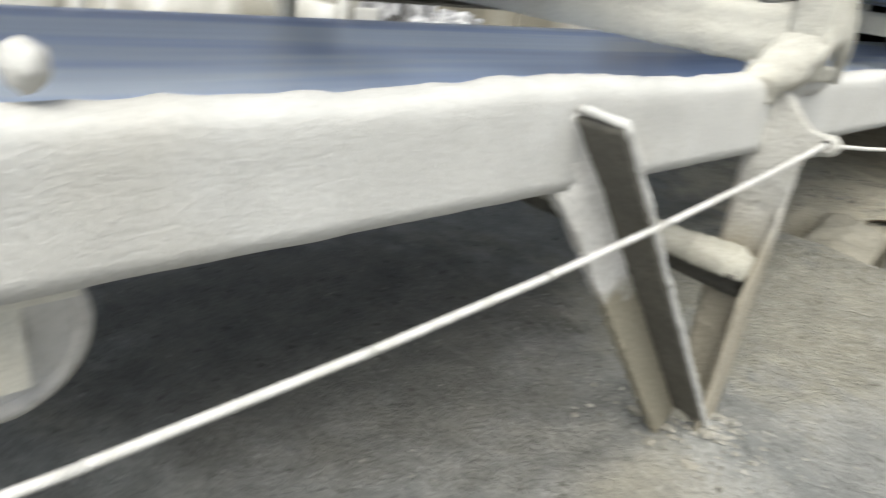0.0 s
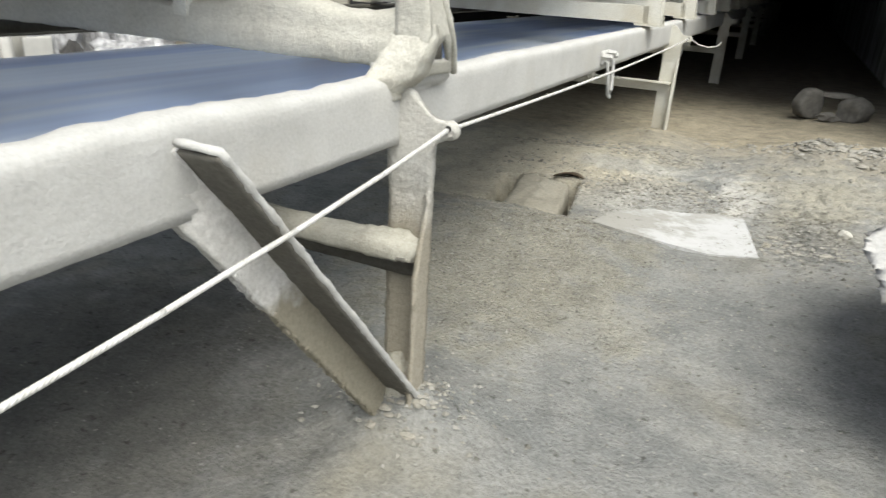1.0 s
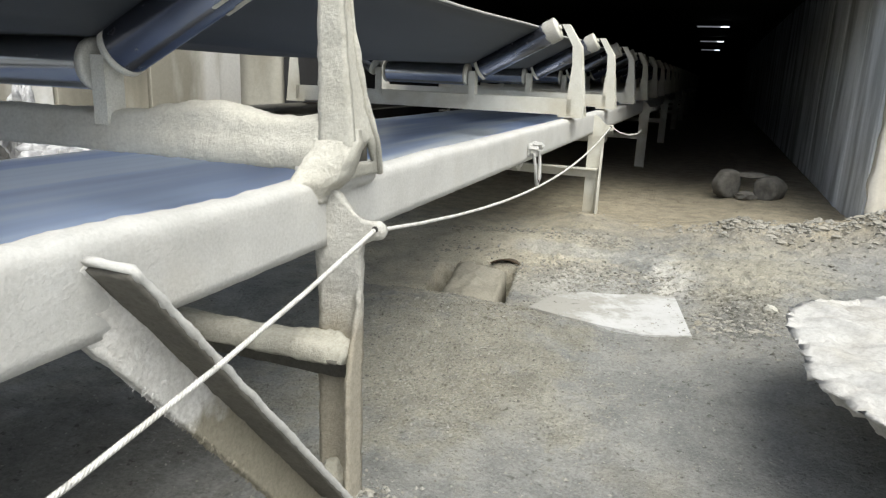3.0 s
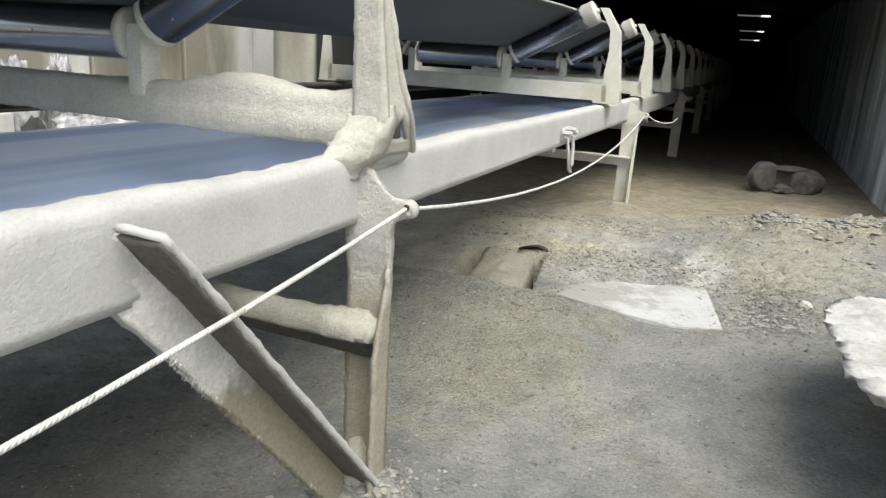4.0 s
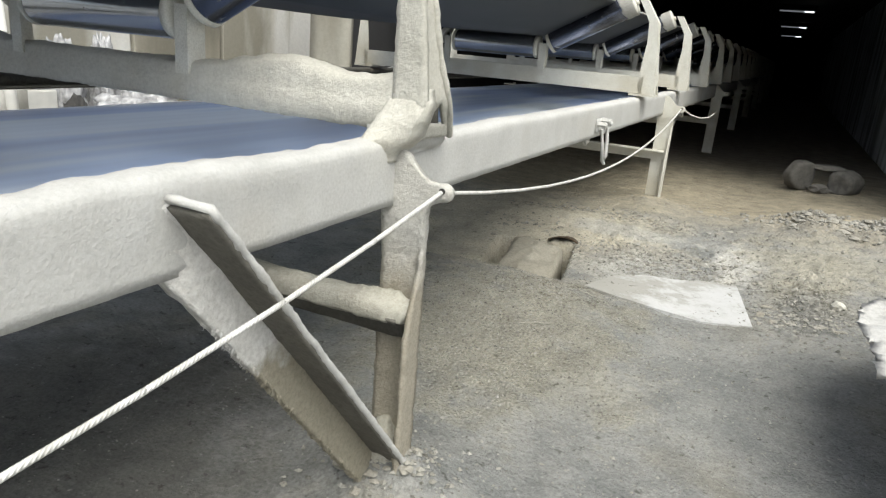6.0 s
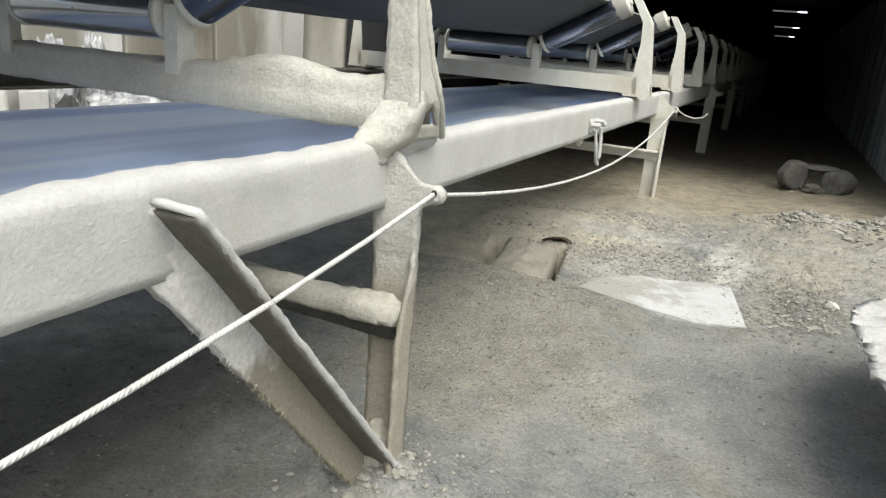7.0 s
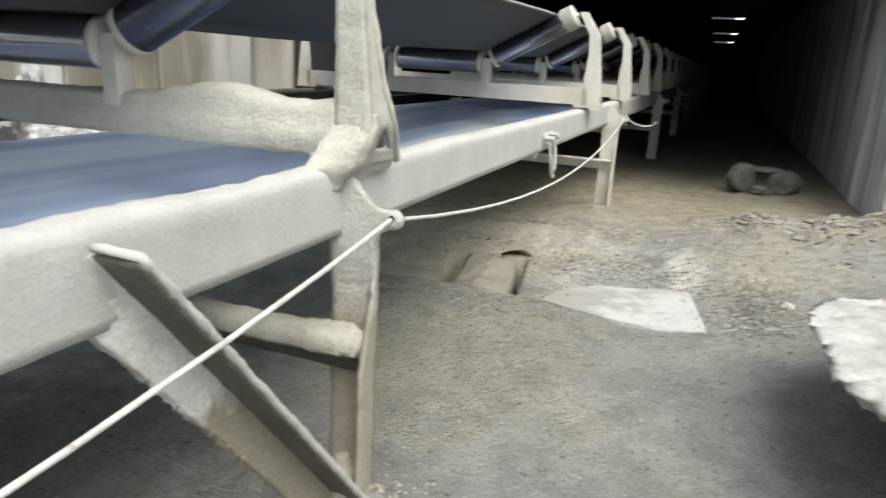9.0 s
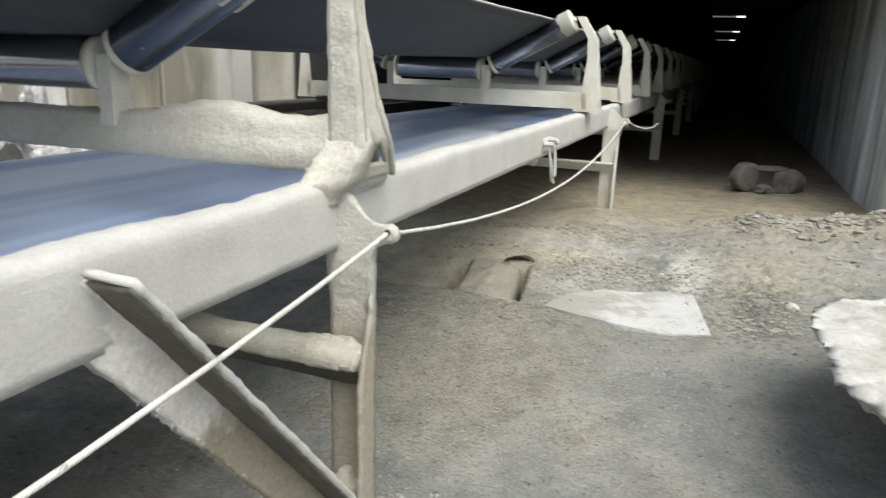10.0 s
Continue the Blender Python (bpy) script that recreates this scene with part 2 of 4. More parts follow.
WALL_TUNNEL = concrete("streaked_concrete", (0.86, 0.89, 0.91), (0.42, 0.44, 0.44), (0.68, 0.71, 0.72), 1.0, (1.0, 1.5, 0.32), 1.9)
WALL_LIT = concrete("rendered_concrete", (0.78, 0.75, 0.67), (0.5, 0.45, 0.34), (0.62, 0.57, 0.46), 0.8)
WALL_BACK = concrete("stained_wall", (0.72, 0.715, 0.68), (0.3, 0.285, 0.235), (0.56, 0.545, 0.49), 1.0, (1.0, 0.9, 0.26), 1.6)
WALL_BROWN = concrete("browned_wall", (0.36, 0.345, 0.29), (0.2, 0.188, 0.15), (0.29, 0.272, 0.22), 1.0, (1.0, 1.1, 0.3), 1.7)
# for the unseen south wall; tone set for the light it bounces
WALL_ADDED = concrete("added_wall_concrete", (0.46, 0.45, 0.41), (0.25, 0.24, 0.22), (0.36, 0.34, 0.3), 0.7)
# the tunnel's lack of light is put into this near-black colour
TUNNEL_SHADE = concrete("shade_dark_concrete", (0.05, 0.05, 0.052), (0.03, 0.03, 0.03), (0.04, 0.04, 0.04), 0.6)


def plain(name, colour, rough=0.7, metal=0.0, scale=30, vary=0.25):
    m, nt, b, pos = material(name, rough, metal)
    n = noise_of(nt, pos, scale, 5)
    lo = tuple(c * (1 - vary) for c in colour)
    nt.links.new(ramp(nt, n, [(0.3, lo), (0.7, colour)]), b.inputs["Base Color"])
    bump(nt, b, n, 0.3, 0.002)
    return m




def rope_material():
    """Braided strands: fine slanting ridges along the cord's own axis."""
    m, nt, b, pos = material("white_rope", 0.9, 0.0, 0.2)
    tc = nt.nodes.new("ShaderNodeTexCoord")
    w = nt.nodes.new("ShaderNodeTexWave")
    w.bands_direction = "DIAGONAL"
    w.inputs["Scale"].default_value, w.inputs["Distortion"].default_value = 95, 1.5
    nt.links.new(tc.outputs["Object"], w.inputs["Vector"])
    n = noise_of(nt, pos, 45, 4)
    c = ramp(nt, n, [(0.35, (0.5, 0.49, 0.45)), (0.6, (0.66, 0.65, 0.62))])
    nt.links.new(mix(nt, 0.4, c, ramp(nt, w.outputs["Fac"], [(0.0, (0.6, 0.59, 0.56)), (0.5, (1, 1, 1))]), "MULTIPLY"), b.inputs["Base Color"])
    bump(nt, b, w.outputs["Fac"], 0.6, 0.0012)
    return m


ROPE = rope_material()


def board_material():
    m, nt, b, pos = material("dirty_board", 0.9)
    n = noise_of(nt, pos, 9, 6, 0.7)
    c = ramp(nt, n, [(0.4, (0.34, 0.335, 0.31)), (0.5, (0.45, 0.45, 0.437)), (0.6, (0.48, 0.48, 0.47))])
    c = mix(nt, math_node(nt, "MULTIPLY", spot(nt, pos, 0.12, 1.6, 0.24, 0.3, 1.3), 0.95), c, (0.31, 0.302, 0.272))
    c = mix(nt, math_node(nt, "MULTIPLY", spot(nt, pos, 0.45, 1.92, 0.3, 0.08, 1.2), 0.9), c, (0.33, 0.322, 0.292))
    c = mix(nt, 0.5, c, ramp(nt, noise_of(nt, pos, 45, 4, 0.7), [(0.33, (0.5, 0.49, 0.46)), (0.42, (1, 1, 1))]), "MULTIPLY")
    nt.links.new(c, b.inputs["Base Color"])
    bump(nt, b, n, 0.4, 0.004)
    return m


PLATE = board_material()
STONE = plain("grey_stone", (0.15, 0.142, 0.125), 0.95, 0, 25, 0.5)
FOIL = plain("crumpled_plastic", (0.5, 0.5, 0.5), 0.35, 0.0, 14, 0.75)
PIPE = plain("cream_pipe", (0.7, 0.69, 0.64), 0.6, 0, 12, 0.15)
DARK = plain("dark_gap", (0.05, 0.048, 0.045), 0.9, 0, 20, 0.5)


def glow_material(name, strength):
    m, nt, b, pos = material(name, 0.4)
    b.inputs["Base Color"].default_value = (0.9, 0.93, 1, 1)
    b.inputs["Emission Color"].default_value = (0.85, 0.92, 1.0, 1)
    b.inputs["Emission Strength"].default_value = strength
    return m


GLOW = glow_material("lamp_tube", 1.8)


# ---- mesh helpers ----
def part(name, bm, mat, parent=None, label="", smooth=False):
    bmesh.ops.recalc_face_normals(bm, faces=bm.faces)
    me = bpy.data.meshes.new(name)
    bm.to_mesh(me)
    bm.free()
    me.materials.append(mat)
    if smooth:
        me.polygons.foreach_set("use_smooth", [True] * len(me.polygons))
    ob = new(name, me)
    if parent:
        ob.parent = parent
    if label:
        tagged(ob, label)
    return ob


def thing(name, label, category, group="", kind="", at=(0, 0, 0)):
    ob = new(name)
    ob.location = at
    return tagged(ob, label, category, group, kind)


def cuts(a, b, step):
    n = max(1, int(math.ceil(abs(b - a) / step)))
    return [a + (b - a) * i / n for i in range(n + 1)]


def gbox(bm, x0, x1, y0, y1, z0, z1, step=9.0, m=None):
    """A box whose faces are cut into a grid of about that step."""
    xs, ys, zs = cuts(x0, x1, step), cuts(y0, y1, step), cuts(z0, z1, step)
    keep = {}

    def vert(i, j, k):
        if (i, j, k) not in keep:
            p = Vector((xs[i], ys[j], zs[k]))
            keep[i, j, k] = bm.verts.new(m @ p if m else p)
        return keep[i, j, k]
    nx, ny, nz = len(xs) - 1, len(ys) - 1, len(zs) - 1
    for k in (0, nz):
        for i in range(nx):
            for j in range(ny):
                bm.faces.new((vert(i, j, k), vert(i + 1, j, k), vert(i + 1, j + 1, k), vert(i, j + 1, k)))
    for j in (0, ny):
        for i in range(nx):
            for k in range(nz):
                bm.faces.new((vert(i, j, k), vert(i + 1, j, k), vert(i + 1, j, k + 1), vert(i, j, k + 1)))
    for i in (0, nx):
        for j in range(ny):
            for k in range(nz):
                bm.faces.new((vert(i, j, k), vert(i, j + 1, k), vert(i, j + 1, k + 1), vert(i, j, k + 1)))
    return bm


def sweep(bm, profile, places, step=9.0, caps=True):
    """Carry a closed flat profile (points u, v) through the poses in places."""
    pts = []
    for (u0, v0), (u1, v1) in zip(profile, profile[1:] + profile[:1]):
        n = max(1, int(math.ceil(math.hypot(u1 - u0, v1 - v0) / step)))
        pts += [(u0 + (u1 - u0) * i / n, v0 + (v1 - v0) * i / n) for i in range(n)]
    rings = [[bm.verts.new(m @ Vector((u, v, 0))) for u, v in pts] for m in places]
    n = len(pts)
    for a, b in zip(rings, rings[1:]):
        for i in range(n):
            bm.faces.new((a[i], a[(i + 1) % n], b[(i + 1) % n], b[i]))
    if caps:
        bm.faces.new(rings[0])
        bm.faces.new(rings[-1])
    return bm


def along(a, b, step, up=(0, 0, 1)):
    """Poses from a to b whose z axis points along the line; u is the level side, v the upper side."""
    a, b, up = Vector(a), Vector(b), Vector(up)
    w = (b - a).normalized()
    u = up.cross(w).normalized()
    v = w.cross(u)
    rot = Matrix((u, v, w)).transposed().to_4x4()
    return [Matrix.Translation(a.lerp(b, t)) @ rot for t in cuts(0, 1, step / (b - a).length)]


def tube(bm, pts, radius, sides=10):
    """A round bar along a line of points; radius may be a function of the part of the way."""
    pts = [Vector(p) for p in pts]
    rings = []
    for i, p in enumerate(pts):
        w = (pts[min(i + 1, len(pts) - 1)] - pts[max(i - 1, 0)]).normalized()
        u = w.orthogonal().normalized() if abs(w.z) > 0.95 else Vector((0, 0, 1)).cross(w).normalized()
        v = w.cross(u)
        r = radius(i / max(1, len(pts) - 1)) if callable(radius) else radius
        rings.append([bm.verts.new(p + r * (math.cos(a) * u + math.sin(a) * v)) for a in [2 * math.pi * k / sides for k in range(sides)]])
    for a, b in zip(rings, rings[1:]):
        for i in range(sides):
            bm.faces.new((a[i], a[(i + 1) % sides], b[(i + 1) % sides], b[i]))
    bm.faces.new(rings[0])
    bm.faces.new(rings[-1])
    return bm


def crust(bm, amp, scale, seed=0.0):
    """Push the points in and out along their normals, at two scales."""
    bm.normal_update()
    for v in bm.verts:
        p = v.co * scale + Vector((seed, seed, seed))
        v.co += v.normal * amp * (noise.noise(p) + 0.6 * noise.noise(p * 3.1))
    return bm


def lump(bm, centre, size, seed, detail=3, rough=0.25, flat=0.0):
    geom = bmesh.ops.create_icosphere(bm, subdivisions=detail, radius=1.0)["verts"]
    for v in geom:
        d = v.co.normalized()
        k = 1 + rough * noise.noise(d * 1.6 + Vector((seed, 0, 0))) + rough * 0.5 * noise.noise(d * 4.2 + Vector((0, seed, 0))) + rough * 0.2 * noise.noise(d * 11 + Vector((0, seed, 3)))
        v.co = Vector(centre) + Vector((d.x * size[0], d.y * size[1], d.z * size[2])) * k
    return bm


def smooth(a, b, x):
    t = min(1, max(0, (x - a) / (b - a)))
    return t * t * (3 - 2 * t)


def bell(x, y, cx, cy, rx, ry):
    return math.exp(-((x - cx) / rx) ** 2 - ((y - cy) / ry) ** 2)


# ---- ground ----
def ground_height(x, y):
    z = 0.03 * smooth(0.6, 1.6, y) + 0.05 * smooth(1.8, 3.2, y) + 0.05 * smooth(0.4, 1.1, x) * smooth(0.3, 1.6, y)
    z += 0.02 + 0.068 * bell(x, y, 0.0, 0.02, 0.2, 0.17) + 0.035 * bell(x, y, 0.0, -0.02, 0.08, 0.06) + 0.03 * bell(x, y, 0.09, 0.0, 0.05, 0.05)
    z += 0.05 * bell(x, y, -0.25, 1.25, 0.5, 0.33)
    z += 0.06 * bell(x, y, 0.0, 3.1, 0.22, 0.25)
    z += (0.05 + 0.05 * noise.noise(Vector((x * 5, y * 5, 3)))) * bell(x, y, 1.1, 3.1, 0.8, 0.28)
    z += 0.035 * bell(x, y, -0.3, 2.55, 0.4, 0.14) + 0.03 * bell(x, y, 0.15, 2.75, 0.3, 0.1) + 0.02 * bell(x, y, 0.1, 2.1, 0.4, 0.2)
    z += (0.03 + 0.03 * noise.noise(Vector((x * 9, y * 9, 5)))) * bell(x, y, 1.1, 3.08, 0.22, 0.12)
    z += 0.28 * bell(x, y, 1.95, 3.2, 0.42, 0.5)
    # the narrow opened pit beside the board
    edge = 0.02 * noise.noise(Vector((x * 7, y * 7, 9)))
    rim = 1.5 + 0.05 * (x + 0.2) + 0.5 * edge
    lip = -0.05 - 0.17 * (y - 1.5)
    inside = smooth(rim - 0.008, rim + 0.008, y) * (1 - smooth(2.0, 2.06, y + edge)) * smooth(-0.012, 0.012, x + 0.45 + 0.12 * (y - 1.5) + edge) * (1 - smooth(-0.008, 0.008, x - lip))
    z -= 0.26 * inside
    z -= 0.075 * smooth(rim - 0.012, rim + 0.025, y) * (1 - smooth(1.6, 2.3, y)) * smooth(-1.1, -0.8, x) * (1 - smooth(-0.45, -0.38, x))
    # flaky, broken dirt beyond the board and a grainy bank before it
    flaky = bell(x, y, 0.15, 2.3, 0.5, 0.3) + bell(x, y, 1.0, 2.1, 0.5, 0.5) + 0.8 * bell(x, y, 1.0, 2.9, 0.7, 0.25) + 0.9 * bell(x, y, 1.8, 3.1, 0.5, 0.4)
    if flaky > 0.05 and inside < 0.1:
        n1 = noise.noise(Vector((x * 13, y * 22, 4)))
        n2 = noise.noise(Vector((x * 30, y * 34, 5)))
        z += min(1.0, flaky) * (0.028 * (0.5 - abs(n1)) + 0.02 * n2 * abs(n2) * 2.0)
    grainy = bell(x, y, -0.08, 1.1, 0.42, 0.42)
    z += grainy * (0.007 * noise.noise(Vector((x * 24, y * 24, 6))) + 0.004 * noise.noise(Vector((x * 36, y * 36, 2))))
    near = 1 if -2 < x < 2.4 and -2 < y < 6 else 0.3
    z += near * (0.012 * noise.noise(Vector((x * 3, y * 3, 0))) + 0.006 * noise.noise(Vector((x * 11, y * 11, 1))) + 0.003 * noise.noise(Vector((x * 37, y * 37, 2))))
    return z


def make_ground():
    xs = [-60, -30, -12, -8, -6, -5, -4, -3.5, -3, -2.6, -2.3] + cuts(-2.0, -1.0, 0.04) + cuts(-0.985, 2.1, 0.0135) + [2.15, 2.25, 2.4, 2.6, 3, 3.5, 4, 5, 6, 8, 12, 30, 60]
    ys = [-60, -30, -12, -8, -5, -3.5, -2.5] + cuts(-1.8, -0.3, 0.04) + cuts(-0.28, 4.6, 0.0135) + [4.8, 5, 5.4, 6, 7, 8, 10, 12, 16, 20, 30, 45, 60]
    verts = [(x, y, ground_height(x, y)) for y in ys for x in xs]
    n = len(xs)
    faces = [(j * n + i, j * n + i + 1, (j + 1) * n + i + 1, (j + 1) * n + i) for j in range(len(ys) - 1) for i in range(n - 1)]
    me = bpy.data.meshes.new("ground")
    me.from_pydata(verts, [], faces)
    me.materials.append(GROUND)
    me.polygons.foreach_set("use_smooth", [True] * len(me.polygons))
    tagged(new("ground", me), "grey dusty earth floor with tan sand and crumbs", "ground", kind="structure")


make_ground()


# ---- tunnel and walls ----
def block(name, x0, x1, y0, y1, z0, z1, mat, label, category="wall", step=9.0, rough=0.0):
    bm = gbox(bmesh.new(), x0, x1, y0, y1, z0, z1, step)
    if rough:
        crust(bm, rough, 4)
    return tagged(part(name, bm, mat, None, "", rough > 0), label, category, kind="structure")


TUN_Y, TUN_X, TUN_TOP = 3.55, 1.56, 2.0
TUN_W = -2.45
east = block("wall_east", TUN_X, TUN_X + 0.5, TUN_Y, 60, -0.3, TUN_TOP, WALL_TUNNEL, "grey concrete tunnel wall with dark vertical streaks")


def make_lagging():
    """Bulging sheets of old render on the tunnel wall, each with a wavering edge."""
    rng = random.Random(5)
    y = TUN_Y + 0.03
    while y < 6.4:
        w = rng.uniform(0.5, 0.95)
        bm = bmesh.new()
        rings = []
        for z in cuts(-0.05, TUN_TOP - 0.02, 0.06):
            y0 = y + 0.035 * noise.noise(Vector((y, z * 2.2, 1)))
            y1 = y + w + 0.05 * noise.noise(Vector((y, z * 1.7, 4)))
            out = 0.005 + 0.006 * noise.noise(Vector((y * 3, z * 1.5, 7)))
            rings.append([bm.verts.new(p) for p in ((TUN_X + 0.003, y0, z), (TUN_X - out * 0.7, y0 + 0.02, z), (TUN_X - out, (y0 + y1) / 2, z), (TUN_X - out * 0.6, y1 - 0.03, z), (TUN_X + 0.003, y1, z))])
        for p, q in zip(rings, rings[1:]):
            for i in range(5):
                bm.faces.new((p[i], p[(i + 1) % 5], q[(i + 1) % 5], q[i]))
        bm.faces.new(rings[0])
        bm.faces.new(rings[-1])
        part("panel", bm, WALL_TUNNEL, east, "", True)
        y += w + rng.uniform(-0.02, 0.05)


make_lagging()
block("wall_portal", TUN_X + 0.012, 9, TUN_Y - 0.09, TUN_Y - 0.004, -0.3, 4.5, WALL_LIT, "pale rendered concrete face beside the tunnel mouth", step=0.04, rough=0.022)
west = block("wall_west", -4.4, -4.0, -1.0, 9.0, -0.3, 1.4, WALL_BACK, "pale panelled wall with brown vertical water stains")
for i, y in enumerate([-0.98 + 0.95 * k for k in range(10)]):
    bm = gbox(bmesh.new(), -4.0, -3.965 + 0.012 * (i % 3), y + 0.012, y + 0.935, -0.25, 1.39)
    bmesh.ops.bevel(bm, geom=list(bm.edges), offset=0.006, segments=1, affect="EDGES")
    part("panel", bm, WALL_BROWN if i in (4, 8) else WALL_BACK, west, "browned panel" if i in (4, 8) else "")
block("wall_north", -4.0, TUN_W - 0.31, 8.6, 9.0, -0.3, 1.4, WALL_BACK, "pale wall that closes the yard beside the tunnel")
# unseen wall added behind the camera to block low sky light
block("added_wall_south", 0.4, 9, -5.4, -5.0, -0.3, 1.2, WALL_ADDED, "unseen plain wall added to limit low light from behind")
# inner surfaces take the near-black colour in place of deep shade
block("wall_tunnel_west", TUN_W - 0.3, TUN_W, TUN_Y, 60, -0.3, TUN_TOP, TUNNEL_SHADE, "tunnel wall beyond the conveyor, darkened for shade")
block("wall_pier", TUN_W - 0.34, TUN_W + 0.02, TUN_Y - 0.06, TUN_Y - 0.004, -0.3, TUN_TOP, WALL_BROWN, "browned concrete pier at the tunnel mouth", "pier", 0.1, 0.006)
block("wall_end", TUN_W - 0.3, TUN_X + 0.5, 60, 60.4, -0.3, TUN_TOP, TUNNEL_SHADE, "end wall of the tunnel, darkened for shade")
block("ceiling", TUN_W - 0.3, TUN_X + 0.5, TUN_Y + 0.35, 60.4, TUN_TOP + 0.004, TUN_TOP + 0.3, TUNNEL_SHADE, "concrete tunnel ceiling, darkened for shade", "ceiling")
# added above the view to cut the light entering the tunnel
block("lintel", TUN_W - 0.3, TUN_X - 0.004, TUN_Y + 0.35, TUN_Y + 0.85, 1.63, TUN_TOP, TUNNEL_SHADE, "unseen lintel added to keep light out of the tunnel", "lintel")


# ---- conveyor frame ----
def channel_profile(depth, flange, t):
    return [(0, 0), (flange, 0), (flange, t), (t, t), (t, depth - t), (flange, depth - t), (flange, depth), (0, depth)]


frame_thing = thing("conveyor_frame", "long dust-crusted steel conveyor frame on angle legs", "conveyor frame")


def make_stringer(side):
    """side 1: the outer face looks to +x at x = 0; side -1: the far one."""
    bm = bmesh.new()
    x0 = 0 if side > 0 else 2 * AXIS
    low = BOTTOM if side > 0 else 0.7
    ys = cuts(-6, -1.3, 0.5) + cuts(-1.25, 1.5, 0.02) + cuts(1.55, 4, 0.06) + cuts(4.5, 45, 1.5)
    n, rings = 14, []
    for y in ys:
        amp = 0.007 + 0.006 * noise.noise(Vector((y * 4, side, 0))) + 0.005 * noise.noise(Vector((y * 19, side, 4))) + 0.009 * bell(y, 0, -0.52, 0, 0.2, 1) + (0.008 * bell(y, 0, 0.0, 0, 0.11, 1) if side > 0 else 0) - 0.005 * smooth(0.3, 1.2, y)
        pts = [(0.065, low + 0.009), (0.065, low)]
        pts += [(0.0, z) for z in cuts(low, TOP - 0.03, 0.016)]
        for i in range(1, n + 1):
            a = math.pi * i / n
            c = math.cos(a)
            h = (max(0.004, amp) + 0.022) * max(0.0, math.sin(a)) ** 0.6
            pts.append((0.032 - 0.032 * math.copysign(abs(c) ** 0.75, c), TOP - 0.03 + h * (1 + 0.07 * noise.noise(Vector((c * 3, y * 34, 7))))))
        pts += [(0.009, TOP - 0.031), (0.009, low + 0.009)]
        rings.append([bm.verts.new((x0 - side * u, y, z)) for u, z in pts])
    m = len(rings[0])
    for a, b in zip(rings, rings[1:]):
        for i in range(m):
            bm.faces.new((a[i], a[(i + 1) % m], b[(i + 1) % m], b[i]))
    bm.faces.new(rings[0])
    bm.faces.new(rings[-1])
    if side > 0:
        crust(bm, 0.0013, 22)
    # the far beam's shade is put into its colour
    part("stringer", bm, DUST if side > 0 else BROWN_SHADE, frame_thing, "channel beam caked in white dust, powder heaped on top" if side > 0 else "channel beam, barer inside and coloured dark for shade", True)


make_stringer(1)
make_stringer(-1)


def make_leg(y, near=False, side=1):
    """An angle leg: its web looks to -y, its flange stands on the outer edge, its top is an eye plate."""
    x0 = 0.0 if side > 0 else 2 * AXIS
    step = 0.012 if near else 0.12
    bm = bmesh.new()
    # profile: u across (x), v along y
    prof = [(-0.025, 0.0), (0.059, 0.0), (0.059, -0.05), (0.069, -0.05), (0.069, 0.01), (-0.025, 0.01)]
    prof = [(side * u, v) for u, v in prof]
    places = [Matrix.Translation((x0, y, z)) for z in cuts(-0.12, 0.69, step)]
    sweep(bm, prof, places, step)
    # the flange narrows towards the eye plate
    for v in bm.verts:
        if v.co.y < y - 0.001:
            v.co.y = y + (v.co.y - y) * (1 - 0.93 * smooth(0.36, 0.58, v.co.z))
    if near:
        crust(bm, 0.003, 42)
        crust(bm, 0.0018, 120, 4)
    leg = part("leg", bm, DUST_LEG if near else STEEL, frame_thing, "angle leg, brown with dirt below" if near else "", near)
    if near:
        bm = lump(bmesh.new(), (0.012, y - 0.008, 0.1), (0.046, 0.04, 0.085), 4, 4, 0.2)
        crust(bm, 0.002, 70, 3)
        part("dust_heap", bm, BANK, leg, "dust heaped in the leg's inner corner", True)
    # eye plate: cut corner and a round ear with a hole
    outline = [(-0.026, 0.62), (-0.026, 0.54), (0.069, 0.54), (0.07, 0.6), (0.07, 0.648), (0.078, 0.664), (0.092, 0.671)]
    outline += [(0.104 + 0.018 * math.cos(q), 0.689 + 0.018 * math.sin(q)) for q in [-1.4 + 2.9 * i / 9 for i in range(10)]]
    outline += [(0.088, 0.705), (0.074, 0.707), (0.062, 0.714), (0.05, 0.726), (0.037, 0.74), (0.027, 0.751), (0.014, 0.758), (-0.004, 0.757), (-0.017, 0.749), (-0.026, 0.73)]
    bm = bmesh.new()
    lo = [bm.verts.new((x0 + side * u, y + 0.002 - 0.016 * smooth(0.53, 0.66, v), v)) for u, v in outline]
    hi = [bm.verts.new((x0 + side * u, y + 0.001, v)) for u, v in outline]
    bm.faces.new(lo)
    bm.faces.new(hi)
    for i in range(len(lo)):
        j = (i + 1) % len(lo)
        bm.faces.new((lo[i], lo[j], hi[j], hi[i]))
    if near:
        bmesh.ops.bevel(bm, geom=[e for e in bm.edges if all(v.co.y < y - 0.01 and v.co.z > 0.63 for v in e.verts)], offset=0.003, segments=2, affect="EDGES")
        bmesh.ops.triangulate(bm, faces=[f for f in bm.faces if len(f.verts) > 4])
        for _ in range(4):
            bmesh.ops.subdivide_edges(bm, edges=[e for e in bm.edges if e.calc_length() > 0.014], cuts=1, use_grid_fill=True)
            bmesh.ops.triangulate(bm, faces=[f for f in bm.faces if len(f.verts) > 4])
        crust(bm, 0.0012, 60, 3)
        crust(bm, 0.0008, 150, 3)
    part("eye_plate", bm, DUST_LEG if near else STEEL, leg, "cut plate with an ear for the cord", near)
